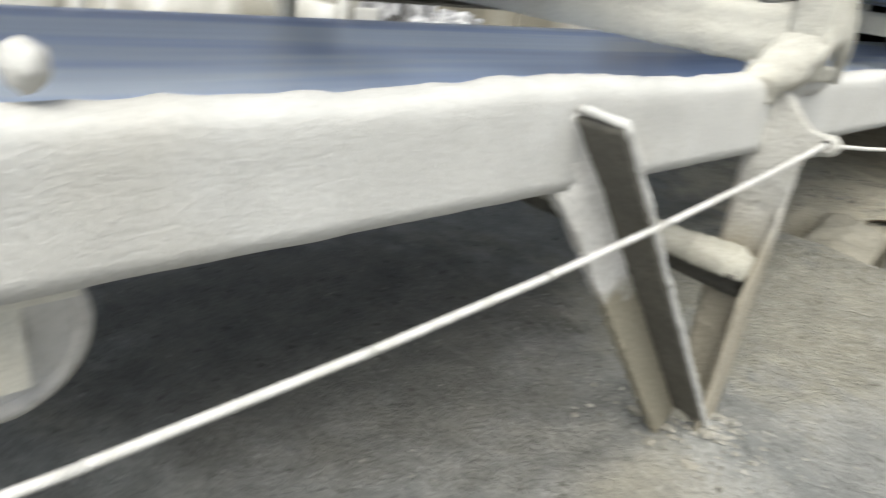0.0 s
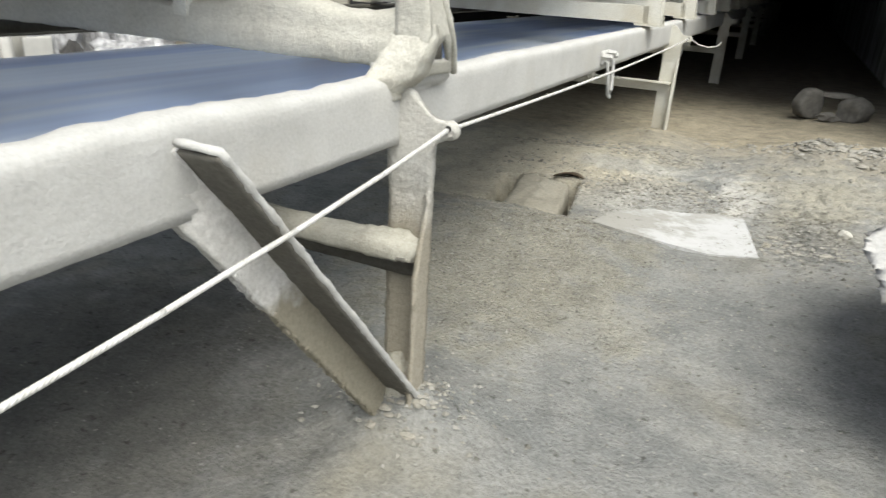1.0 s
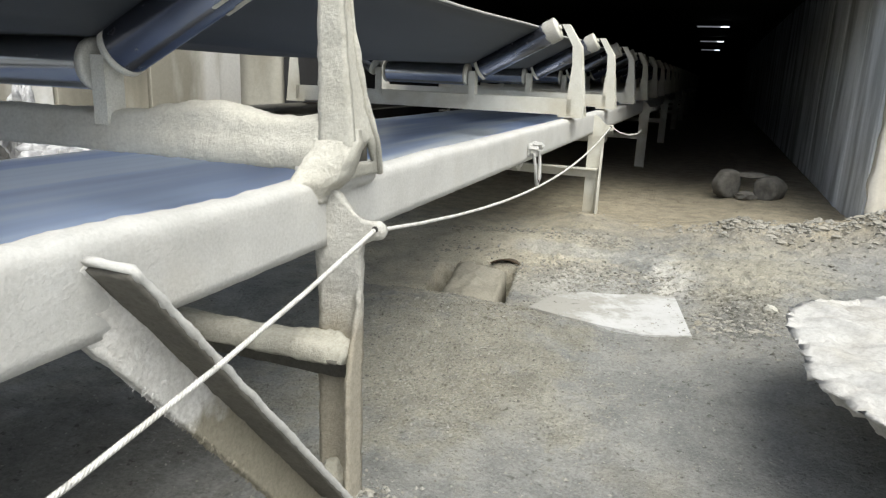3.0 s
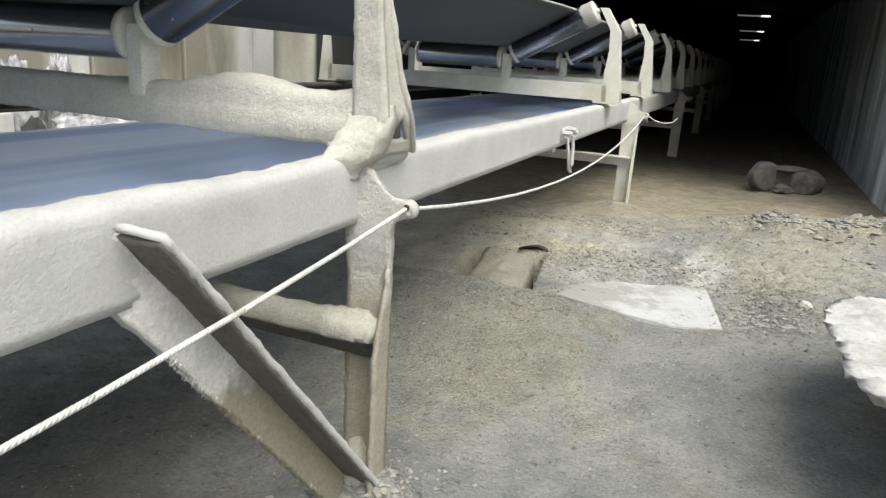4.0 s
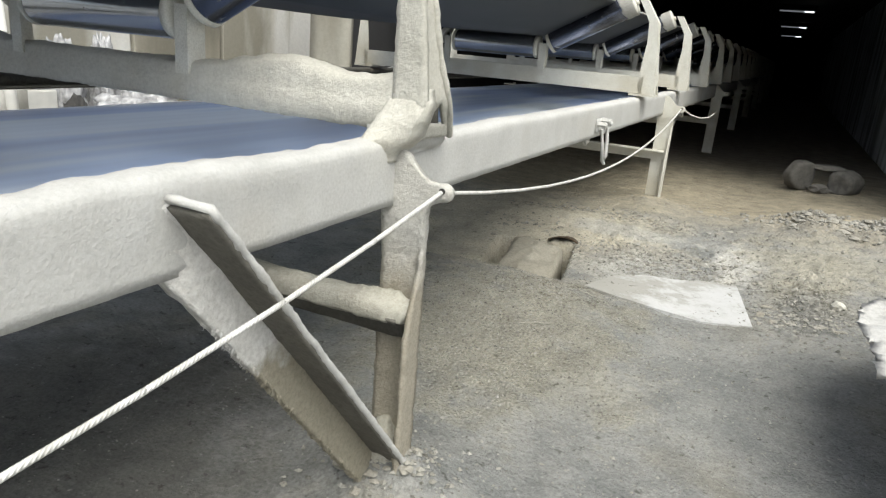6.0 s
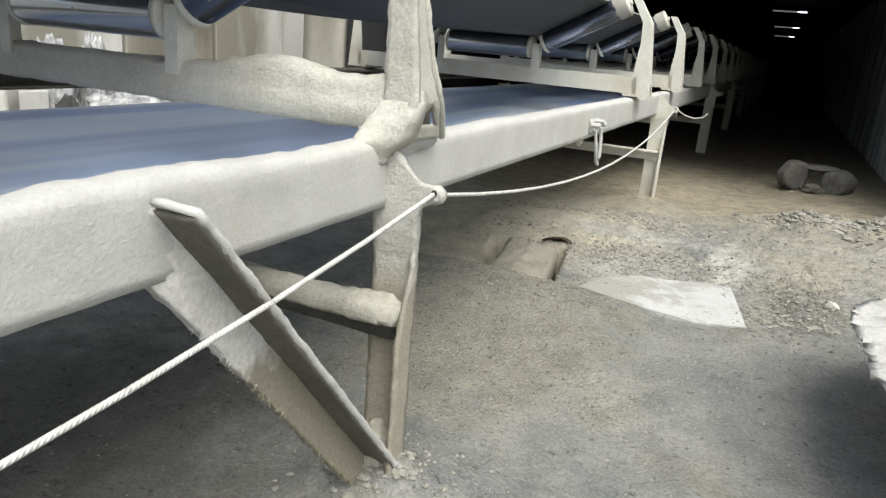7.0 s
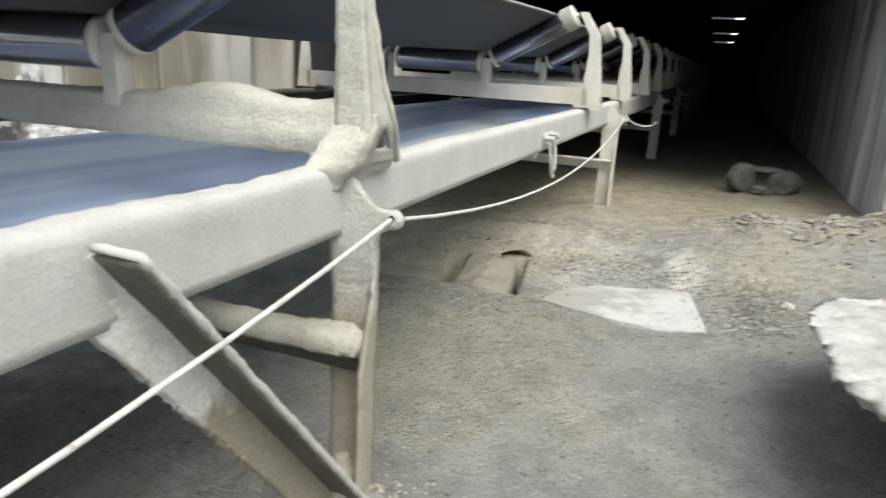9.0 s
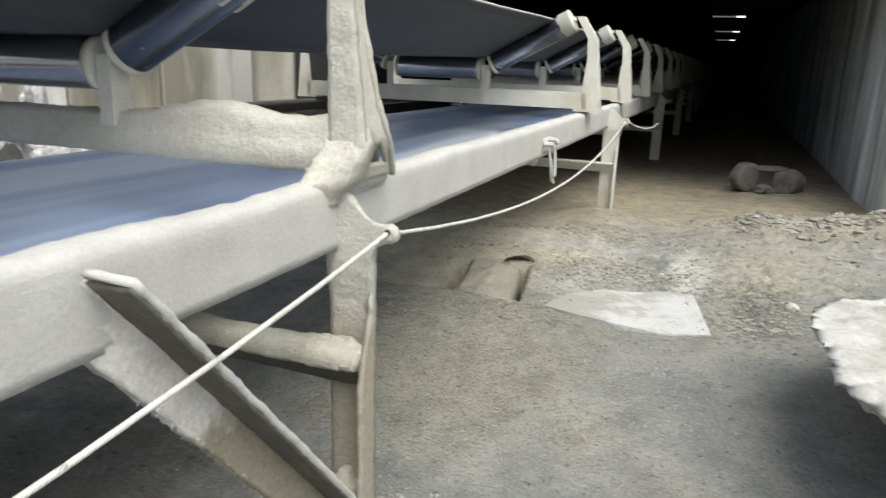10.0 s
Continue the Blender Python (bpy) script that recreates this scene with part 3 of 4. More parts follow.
    # the hole's shade is a flat dark disc; the plate isn't pierced
    bm = bmesh.new()
    bmesh.ops.create_cone(bm, segments=14, radius1=0.006, radius2=0.006, depth=0.004, cap_ends=True, matrix=Matrix.Translation((x0 + side * 0.103, y - 0.0138, 0.693)) @ pose(0, 0, 0, 90))
    part("eye_hole", bm, DARK, leg, "dark disc for the shaded hole of the eye")


LEGS = [-3.15, 0.0, 3.17, 6.3, 9.4, 12.5, 15.6, 18.7, 21.8, 24.9]
for y in LEGS:
    make_leg(y, y == 0.0)
    make_leg(y, False, -1)


def make_strut(y, near=False):
    """The level angle bar between the two legs of a pair, with dust banked on it."""
    bm = bmesh.new()
    step = 0.015 if near else 0.3
    xs = cuts(0.05, -0.5, step) + cuts(-0.55, 2 * AXIS - 0.04, 0.2)
    prof = [(0, 0), (0.062, 0), (0.062, 0.008), (0.008, 0.008), (0.008, 0.058), (0, 0.058)]
    # u: towards -y from the legs, v: downwards
    places = [Matrix(((0, 0, 1, x), (-1, 0, 0, y - 0.004), (0, -1, 0, 0.44), (0, 0, 0, 1))) for x in xs]
    sweep(bm, prof, places, 0.02)
    if near:
        crust(bm, 0.0025, 30)
    # near bar coloured dark for the shade below its dust bank
    bar = part("strut", bm, BROWN_SHADE if near else STEEL, frame_thing, "", near)
    if near:
        bm = bmesh.new()
        n = 12
        rings = []
        for x in cuts(0.058, -0.06, 0.006) + [q for q in xs if q < -0.066]:
            h = 0.037 + 0.007 * noise.noise(Vector((x * 14, 0, 2)))
            w = 0.036 + 0.004 * noise.noise(Vector((x * 20, 5, 2)))
            end = 1 - 0.3 * smooth(0.02, 0.058, x)
            h, w = h * end, w * end
            heap = 1.0 * smooth(-0.1, 0.055, x)      # drifted up into the corner of the leg
            rings.append([bm.verts.new((x, y - 0.034 + w * math.cos(a) * (1 + 0.07 * noise.noise(Vector((x * 50, a * 4, 3)))), 0.436 + h * (max(0, math.sin(a)) ** 0.7 * (1 + heap * max(0, math.cos(a)) ** 1.5) - 0.35 * max(0, -math.sin(a))) * (1 + 0.1 * noise.noise(Vector((x * 60, a * 5, 8)))))) for a in [2 * math.pi * k / (2 * n) for k in range(2 * n)]])
        for a, b in zip(rings, rings[1:]):
            for i in range(2 * n):
                bm.faces.new((a[i], a[(i + 1) % (2 * n)], b[(i + 1) % (2 * n)], b[i]))
        bm.faces.new(rings[0])
        bm.faces.new(rings[-1])
        crust(bm, 0.0018, 75, 2)
        part("dust_bank", bm, BANK, bar, "rounded bank of tan dust on the bar", True)


for y in LEGS:
    make_strut(y, y == 0.0)


def make_brace():
    """An angle brace from the foot of the leg up to the stringer's face."""
    a, b = Vector((0.002, 0.04, 0.035)), Vector((0.002, -0.562, 0.748))
    w = (b - a).normalized()
    out = Vector((1, 0, 0))
    low = out.cross(w).normalized()      # in the plane of the face, away from the rim
    if low.z > 0:
        low = -low
    rot = Matrix((out, low, w)).transposed().to_4x4()
    places = [Matrix.Translation(a.lerp(b, t)) @ rot for t in cuts(-0.06, 1, 0.014)]
    prof = [(-0.012, 0), (0.006, 0), (0.006, 0.07), (-0.012, 0.07)]
    bm = sweep(bmesh.new(), prof, places, 0.006)
    for v in bm.verts:
        t = (v.co - a).dot(w) / (b - a).length
        side = (v.co - a).dot(low)
        v.co.x -= 0.011 * smooth(0.84, 0.97, t + 0.5 * (side - 0.03)) * smooth(0.004, 0.012, side)
        if side > 0.06:
            v.co += low * (0.004 * noise.noise(Vector((t * 90, v.co.x * 90, 1))) + 0.004 * max(0.0, noise.noise(Vector((t * 40, 0, 6)))))
    crust(bm, 0.0022, 40, 5)
    crust(bm, 0.001, 130, 2)
    ob = part("brace", bm, DUST_BRACE, frame_thing, "angle brace, white above and brown below", True)
    bm = sweep(bmesh.new(), [(0.002, -0.001), (0.068, -0.001), (0.068, 0.007), (0.002, 0.007)], places, 0.008)
    crust(bm, 0.002, 45, 8)
    # dark colour stands for the shade on the flange's underside
    part("flange", bm, BROWN_SHADE, ob, "barer grey-brown flange of the angle, darkened for shade", True)
    bm = bmesh.new()
    rim = [a.lerp(b, t) + out * 0.066 - low * 0.003 for t in cuts(0.0, 1.0, 0.012)]
    rim += [b + out * (0.05 - 0.045 * s) + Vector((0, -0.004, 0.006)) for s in (0.3, 0.6, 1.0)]
    tube(bm, rim, lambda s: 0.0078 - 0.002 * s, 10)
    crust(bm, 0.003, 60)
    crust(bm, 0.0016, 150)
    part("dust_rim", bm, DUST, ob, "crust of dust along the rim", True)
    make_fringe(ob, a, b, w, low)


def make_fringe(ob, a, b, w, low):
    """Hanging tufts of dust along the lower edge of the brace."""
    rng = random.Random(11)
    bm = bmesh.new()
    t = -0.02
    while t < 0.83:
        p = a.lerp(b, t) + low * 0.071 + Vector((rng.uniform(-0.012, 0.006), 0, 0))
        size = rng.uniform(0.002, 0.0045)
        tip = p + (low * 0.8 - w * rng.uniform(0.2, 1.1)).normalized() * rng.uniform(0.0015, 0.0065) + Vector((rng.uniform(-0.003, 0.003), 0, 0))
        base = [bm.verts.new(p + q) for q in (w * size - low * 0.006, -w * size - low * 0.006, Vector((size, 0, 0)) - low * 0.006)]
        top = bm.verts.new(tip)
        bm.faces.new(base)
        for i in range(3):
            bm.faces.new((base[i], base[(i + 1) % 3], top))
        t += rng.uniform(0.001, 0.0035)
    part("dust_fringe", bm, DUST_BRACE, ob, "ragged fringe of hanging dust")


make_brace()


# ---- troughing idlers ----
MUD = dusty("dried_mud", (0.4, 0.388, 0.345), (0.32, 0.308, 0.265), (0.35, 0.32, 0.25), None, 0.03, 120, 0.003, 0.3)
TILT_ANGLE = radians(28)
R_ROLL = 0.054


def cylinder(bm, a, b, r, sides=28, bevel=0.004):
    a, b = Vector(a), Vector(b)
    w = (b - a).normalized()
    return tube(bm, [a, a + w * 0.0005, a + w * bevel, b - w * bevel, b - w * 0.0005, b], lambda s: r - (0.003 if s in (0.0, 1.0) else 0.0), sides)


def make_roller(name, a, b, parent, cap_out=None):
    a, b = Vector(a), Vector(b)
    w = (b - a).normalized()
    ob = part(name, cylinder(bmesh.new(), a, b, R_ROLL), ROLLER if name == "center_roller" else ROLLER_SIDE, parent, "glossy black steel roller", True)
    for p, d in ((a, -w), (b, w)):
        bm = bmesh.new()
        tube(bm, [p - d * 0.012, p + d * 0.004, p + d * 0.007], lambda s: 0.0555 if s < 0.9 else 0.049, 28)
        tube(bm, [p + d * 0.006, p + d * 0.02], 0.012, 10)
        part("end_cap", bm, STEEL, ob, "dusty pressed end cap", True)
    return ob


def bracket(bm, x0, s, step):
    """The tapered end bracket, an angle that leans inwards; s: 1 for the side towards +x."""
    t = 0.008
    rings = []
    for z in [0.79, 0.832] + cuts(0.834, 1.12, step) + [1.145, 1.17, 1.2, 1.222]:
        lean = 0.055 - 0.103 * (z - 0.855) - (0.0 if z <= 1.12 else (z - 1.12) * 0.55)
        wide = 0.082 - 0.035 * smooth(0.84, 1.04, z) - 0.01 * smooth(1.04, 1.22, z)
        y1 = 0.1 - 0.12 * (z - 0.79) if z > 0.833 else 0.045
        xo, xi = x0 + s * lean, x0 + s * (lean - wide)
        rings.append([bm.verts.new(p) for p in ((xi, 0, z), (xo, 0, z), (xo, y1, z), (xo - s * t, y1, z), (xo - s * t, t, z), (xi, t, z))])
    for a, b in zip(rings, rings[1:]):
        for i in range(6):
            bm.faces.new((a[i], a[(i + 1) % 6], b[(i + 1) % 6], b[i]))
    bm.faces.new(rings[0])
    bm.faces.new(rings[-1])


def toe(bm, x0, s):
    """The slanting toe of the bracket, with an open triangle behind it."""
    t = 0.008
    rings = []
    for y0, y1, z in ((0.066, 0.094, 0.842), (0.078, 0.1, 0.82), (0.088, 0.108, 0.8), (0.094, 0.118, 0.784)):
        xo = x0 + s * (0.055 - 0.103 * (z - 0.855))
        rings.append([bm.verts.new(p) for p in ((xo, y0, z), (xo, y1, z), (xo - s * t, y1, z), (xo - s * t, y0, z))])
    for a, b in zip(rings, rings[1:]):
        for i in range(4):
            bm.faces.new((a[i], a[(i + 1) % 4], b[(i + 1) % 4], b[i]))
    bm.faces.new(rings[0])
    bm.faces.new(rings[-1])


def crusted_bracket(x0, s):
    """The dust-caked end bracket: a front web and an outer cheek that flares to its foot round a three-cornered hole."""
    def outer(z):
        return x0 + s * (0.058 - 0.098 * (z - 0.855) - (0.0 if z <= 1.12 else (z - 1.12) * 0.5) - 0.45 * max(0.0, 0.85 - z))
    t = 0.012
    web = bmesh.new()
    rings = []
    for z in cuts(0.785, 1.222, 0.012):
        xo, xi = outer(z), x0 + s * (-0.012 - max(0.0, z - 1.12) * 0.35)
        rings.append([web.verts.new(p) for p in [(xi + (xo - xi) * k / 6, -0.001, z) for k in range(7)] + [(xo - (xo - xi) * k / 6, t, z) for k in range(7)]])
    for p, q in zip(rings, rings[1:]):
        for i in range(14):
            web.faces.new((p[i], p[(i + 1) % 14], q[(i + 1) % 14], q[i]))
    web.faces.new(rings[0])
    web.faces.new(rings[-1])
    crust(web, 0.003, 30, 2)
    crust(web, 0.001, 110, 2)
    cheek = bmesh.new()
    rear = [(0.185, 0.772), (0.16, 0.8), (0.135, 0.826), (0.104, 0.86), (0.083, 0.906), (0.066, 0.96), (0.053, 1.02), (0.046, 1.12), (0.04, 1.222)]
    loops = [[(0.004, 0.775)] + rear + [(0.004, 1.222), (0.004, 1.02), (0.004, 0.9)], [(0.05, 0.806), (0.14, 0.798), (0.08, 0.846)]]
    edges = []
    for loop in loops:
        vs = [cheek.verts.new((0, y, z)) for y, z in loop]
        edges += [cheek.edges.new((vs[i], vs[(i + 1) % len(vs)])) for i in range(len(vs))]
    bmesh.ops.triangle_fill(cheek, edges=edges, use_beauty=True)
    for _ in range(4):
        bmesh.ops.subdivide_edges(cheek, edges=[e for e in cheek.edges if e.calc_length() > 0.014], cuts=1)
        bmesh.ops.triangulate(cheek, faces=list(cheek.faces))
    side = bmesh.ops.extrude_face_region(cheek, geom=list(cheek.faces))
    moved = {v for v in side["geom"] if isinstance(v, bmesh.types.BMVert)}
    for v in cheek.verts:
        v.co.x = outer(v.co.z) - s * (0.014 if v in moved else 0.006)
    crust(cheek, 0.002, 34, 5)
    rim = tube(bmesh.new(), [(outer(z) - s * 0.006, y - 0.003, z) for y, z in rear], 0.0075, 10)
    bmesh.ops.subdivide_edges(rim, edges=[e for e in rim.edges if e.calc_length() > 0.02], cuts=3, use_grid_fill=True)
    crust(rim, 0.002, 40, 7)
    return web, cheek, rim


def foot_mound():
    """Dust sloping down from the bracket's web on to the stringer, trailing along its top."""
    bm = bmesh.new()
    rings = []
    n = 26
    for k in range(25):
        z = 0.872 - 0.137 * k / 24
        h = k / 24
        left = -0.014 - 0.054 * h ** 1.3
        right = 0.003 + (0.052 + 0.008 * smooth(0.0, 0.3, h) - 0.098 * (z - 0.855) - 0.45 * max(0.0, 0.85 - z)) * smooth(0.738, 0.785, z)
        front = []
        for i in range(n + 1):
            u = i / n
            bulge = math.sin(math.pi * u ** 0.62) ** 0.6 if 0 < u < 1 else 0.0
            wob = 1 + 0.25 * noise.noise(Vector((u * 3, h * 3, 2)))
            front.append((left + (right - left) * u, 0.006 - 0.022 * smooth(0.0, 0.5, h) - (0.006 * h + 0.13 * h ** 2.4 * (1 - 0.8 * u)) * bulge * wob, z))
        rings.append([bm.verts.new(p) for p in front + [(right, 0.04, z), (left, 0.04, z)]])
    for p, q in zip(rings, rings[1:]):
        for i in range(n + 3):
            bm.faces.new((p[i], p[(i + 1) % (n + 3)], q[(i + 1) % (n + 3)], q[i]))
    bm.faces.new(rings[0])
    bm.faces.new(rings[-1])
    crust(bm, 0.0024, 36, 6)
    return crust(bm, 0.0012, 100, 6)


def make_idler(y0, dusty_one):
    th = thing("troughing_idler", "dust-caked three-roller idler on a crusted cross beam" if dusty_one else "three-roller conveyor idler with black rollers on a pale beam", "conveyor idler", "idlers along the conveyor", at=(0, y0, 0))
    far = 2 * AXIS
    mat = DUST_TAN if dusty_one else STEEL
    bm = bmesh.new()
    xs = cuts(0.03 if dusty_one else 0.0, far, 0.008 if dusty_one else 0.4)
    if dusty_one:
        rings = []
        for x in xs:
            h = 0.006 + 0.034 * bell(x, 0, -0.27, 0, 0.14, 1) + 0.02 * smooth(-0.14, 0.0, x) + 0.022 * bell(x, 0, -1.28, 0, 0.1, 1) + 0.007 * noise.noise(Vector((x * 22, 1, 1)))
            ring = [(0.07, 0.868), (0.07, 0.856), (0.009, 0.855), (0.009, 0.79), (0.0, 0.79)]
            ring += [(-0.006 * math.sin(math.pi * k / 7), 0.79 + 0.06 * k / 7) for k in range(1, 8)]
            for k in range(1, 15):
                a = math.pi * k / 15
                c = math.cos(a)
                ring.append((0.035 - 0.035 * math.copysign(abs(c) ** 0.8, c), 0.852 + (0.016 + max(0.0, h)) * math.sin(a) ** 0.65))
            rings.append([bm.verts.new((x, u, z)) for u, z in ring])
        for p, q in zip(rings, rings[1:]):
            for i in range(len(p)):
                j = (i + 1) % len(p)
                bm.faces.new((p[i], p[j], q[j], q[i]))
        bm.faces.new(rings[0])
        bm.faces.new(rings[-1])
        crust(bm, 0.0024, 26, 3)
        crust(bm, 0.0014, 90, 3)
    else:
        prof = [(0, 0), (0, 0.078), (0.07, 0.078), (0.07, 0.07), (0.008, 0.07), (0.008, 0)]
        sweep(bm, prof, [Matrix(((0, 0, 1, x), (1, 0, 0, 0.0), (0, 1, 0, 0.79), (0, 0, 0, 1))) for x in xs], 9)
    part("cross_beam", bm, mat, th, "beam heaped with uneven tan dust" if dusty_one else "", dusty_one)
    for x0, s in ((0.0, 1), (far, -1)):
        if dusty_one:
            web, cheek, rim = crusted_bracket(x0, s)
            arm = part("end_bracket", web, DUST_TAN, th, "", True)
            part("cheek", cheek, DUST_TAN, arm, "outer cheek with a three-cornered hole", True)
            part("rim", rim, DUST_TAN, arm, "", True)
            bm = gbox(bmesh.new(), x0 - s * 0.05, x0 + s * 0.012, 0.02, 0.15, 0.785, 0.862, 0.012)
            crust(bm, 0.004, 25, 8)
            part("inner_dust", bm, BROWN_SHADE, arm, "brown dust packed inside the foot", True)
            if s > 0:
                part("dust_skirt", foot_mound(), DUST_TAN, arm, "dust sloping down from the bracket's foot", True)
            bm = gbox(bmesh.new(), x0 - s * 0.06, x0 + s * 0.018, -0.004, 0.18, 0.745, 0.797, 0.01)
            for v in bm.verts:      # dust packed under the overhang
                if s * (v.co.x - x0) > 0.004:
                    v.co.x = x0 + s * (0.004 + (s * (v.co.x - x0) - 0.004) * smooth(0.742, 0.765, v.co.z))
            crust(bm, 0.003, 30, 4)
        else:
            bm = bmesh.new()
            bracket(bm, x0, s, 0.11)
            arm = part("end_bracket", bm, STEEL, th)
            bm = bmesh.new()
            toe(bm, x0, s)
            part("toe", bm, STEEL, arm, "slanting foot of the bracket")
            bm = gbox(bmesh.new(), x0 - s * 0.06, x0 + s * 0.06, -0.008, 0.13, 0.779, 0.789)
        part("base_plate", bm, DUST if dusty_one else STEEL, arm, "", dusty_one)
    yc, zc, half = 0.035, 0.966, 0.2325
    for s in (1, -1):
        x = AXIS + s * (half + 0.034)
        bm = bmesh.new()
        prof = [(-0.018, 0.0), (0.018, 0.0), (0.018, 0.05), (0.011, 0.05), (0.011, 0.007), (-0.018, 0.007)]
        sweep(bm, [(s * u, v) for u, v in prof], [Matrix.Translation((x, -0.006, z)) for z in (0.845, 0.9, 0.955, 0.985)])
        part("roller_foot", bm, STEEL, th)
    make_roller("center_roller", (AXIS - half, yc, zc), (AXIS + half, yc, zc), th)
    c, sn = math.cos(TILT_ANGLE), math.sin(TILT_ANGLE)
    for s in (1, -1):
        a = Vector((AXIS + s * (half + 0.062), yc, zc + 0.028))
        b = a + Vector((s * c, 0, sn)) * 0.445
        r = make_roller("side_roller", a, b, th)
        # dried mud over the upper end of the roller
        bm = bmesh.new()
        w = (b - a).normalized()
        m = 30
        rings = []
        for t in cuts(0.5 if dusty_one else 0.84, 1.0, 0.012):
            p = a.lerp(b, t)
            u = Vector((0, 1, 0))
            v = w.cross(u)
            ring = []
            for k in range(m):
                ang = 2 * math.pi * k / m
                d = (math.cos(ang) * u + math.sin(ang) * v)
                edge = (0.66 + 0.22 * noise.noise(d * 2.4 + Vector((s, y0, 0))) + 0.1 * noise.noise(d * 7 + Vector((s, 0, t * 9)))) if dusty_one else 0.87 + 0.035 * noise.noise(d * 2.2 + Vector((s, y0, 0)))
                ring.append(bm.verts.new(p + d * (0.0575 + 0.002 * noise.noise((p + d) * 40) if t > edge else 0.05)))
            rings.append(ring)
        for q0, q1 in zip(rings, rings[1:]):
            for i in range(m):
                bm.faces.new((q0[i], q0[(i + 1) % m], q1[(i + 1) % m], q1[i]))
        bm.faces.new(rings[0])
        bm.faces.new(rings[-1])
        part("mud_sleeve", bm, DUST_TAN if dusty_one else MUD, r, "grey dried mud on the roller end", True)
    return th


make_idler(FIRST, True)
clean = make_idler(SECOND, False)
for i in range(1, 22):
    copy_thing(clean, Matrix.Translation((0, SECOND + PITCH * i, 0)))
copy_thing(clean, Matrix.Translation((0, FIRST - 2.36, 0)))


# ---- belts ----
def make_belt(name, prof_of, ys, thick, mat, label):
    bm = bmesh.new()
    rings = []
    for y in ys:
        line = prof_of(y)
        rings.append([bm.verts.new((x, y, z)) for x, z in line] + [bm.verts.new((x, y, z + thick)) for x, z in reversed(line)])
    n = len(rings[0])
    for a, b in zip(rings, rings[1:]):
        for i in range(n):
            bm.faces.new((a[i], a[(i + 1) % n], b[(i + 1) % n], b[i]))
    bm.faces.new(rings[0])
    bm.faces.new(rings[-1])
    ob = part(name, bm, mat)
    ob.data.polygons.foreach_set("use_smooth", [len(p.vertices) == 4 and abs(p.normal.z) > 0.5 for p in ob.data.polygons])
    return tagged(ob, label, "conveyor belt")


def trough(y):
    base = 0.966 + R_ROLL + 0.001
    c, sn = math.cos(TILT_ANGLE), math.sin(TILT_ANGLE)
    # slack between idlers
    k = (y - SECOND - 0.1) / PITCH if y > SECOND + 0.1 else (y - FIRST - 0.1) / (SECOND - FIRST)
    sag = 0.012 * math.sin(math.pi * (k % 1.0)) ** 2
    pts = []
    for i in range(-14, 15):
        s = 0.64 * i / 14
        flat, soft = 0.262, 0.05
        a = abs(s)
        over = max(0.0, a - flat)
        bend = min(1.0, over / soft) if over else 0
        x = min(a, flat) + over * (c if over > soft else 1 - (1 - c) * bend)
        z = base + over * sn * (1 if over > soft else bend) - sag
        pts.append((AXIS + math.copysign(x, s), z))
    return pts


upper = make_belt("carrying_belt", trough, cuts(-6, 45, 0.15), 0.012, BELT_TOP, "black rubber conveyor belt bent into a trough, pale at its edges")
for side in (0, -1):
    line = []
    for y in cuts(-6, 45, 0.3):
        x, z = trough(y)[side]
        line.append((x, y, z + 0.011))
    part("edge_strip", tube(bmesh.new(), line, 0.0045, 6), DUST, upper, "dust-whitened belt edge")
# the belt's blue is painted sky reflection
make_belt("return_belt", lambda y: [(AXIS + 0.61 * i / 10, BELT_Z - 0.012) for i in range(-10, 11)], cuts(-6, 45, 0.25), 0.012, BELT_RETURN, "worn dusty rubber return belt lying flat, blue sky sheen painted on")


def make_return_idler(y):
    th = thing("return_idler", "grey dusty return roller hung below the stringers", "conveyor roller", "return rollers", at=(0, y, 0))
    r, z = 0.09, BELT_Z - 0.012 - 0.091
    bm = cylinder(bmesh.new(), (AXIS - 0.66, 0, z), (AXIS + 0.66, 0, z), r)
    roller = part("roller", bm, DUST, th, "", True)
    for s in (1, -1):
        x = AXIS + s * 0.66
        bm = bmesh.new()
        rings = [[bm.verts.new((x + s * d, q * math.cos(a), z + q * math.sin(a))) for a in [2 * math.pi * k / 36 for k in range(36)]] for q, d in ((0.088, -0.01), (0.0905, 0.002), (0.082, 0.006), (0.074, 0.004), (0.071, -0.006), (0.042, -0.008), (0.038, 0.003), (0.026, 0.006), (0.022, 0.0), (0.016, 0.002), (0.014, 0.05))]
        for p, q in zip(rings, rings[1:]):
            for i in range(36):
                bm.faces.new((p[i], p[(i + 1) % 36], q[(i + 1) % 36], q[i]))
        bm.faces.new(rings[0])
        bm.faces.new(rings[-1])
        crust(bm, 0.0012, 60)
        part("end_cap", bm, WHITE_CRUST, roller, "dished end with a hub", True)
        bm = gbox(bmesh.new(), AXIS + s * 0.715 - 0.004, AXIS + s * 0.715 + 0.004, -0.022, 0.022, z - 0.022, BOTTOM + 0.01)
        gbox(bm, AXIS + s * 0.75 - 0.04, AXIS + s * 0.75 + 0.028, -0.05, 0.05, BOTTOM - 0.012, BOTTOM - 0.003)
        part("hanger", bm, STEEL, th)


for y in (-1.155, 4.7, 10.5):
    make_return_idler(y)


# ---- things on the ground ----
SAND = dusty("packed_sand", (0.33, 0.31, 0.255), (0.26, 0.242, 0.195), (0.3, 0.272, 0.21), None, 0.03, 90, 0.004)
# brown darkened for the shade in the mouth of the bent sheet
RUST_SHADE = plain("shaded_rusty_sheet", (0.1, 0.07, 0.04), 0.9, 0, 40, 0.5)


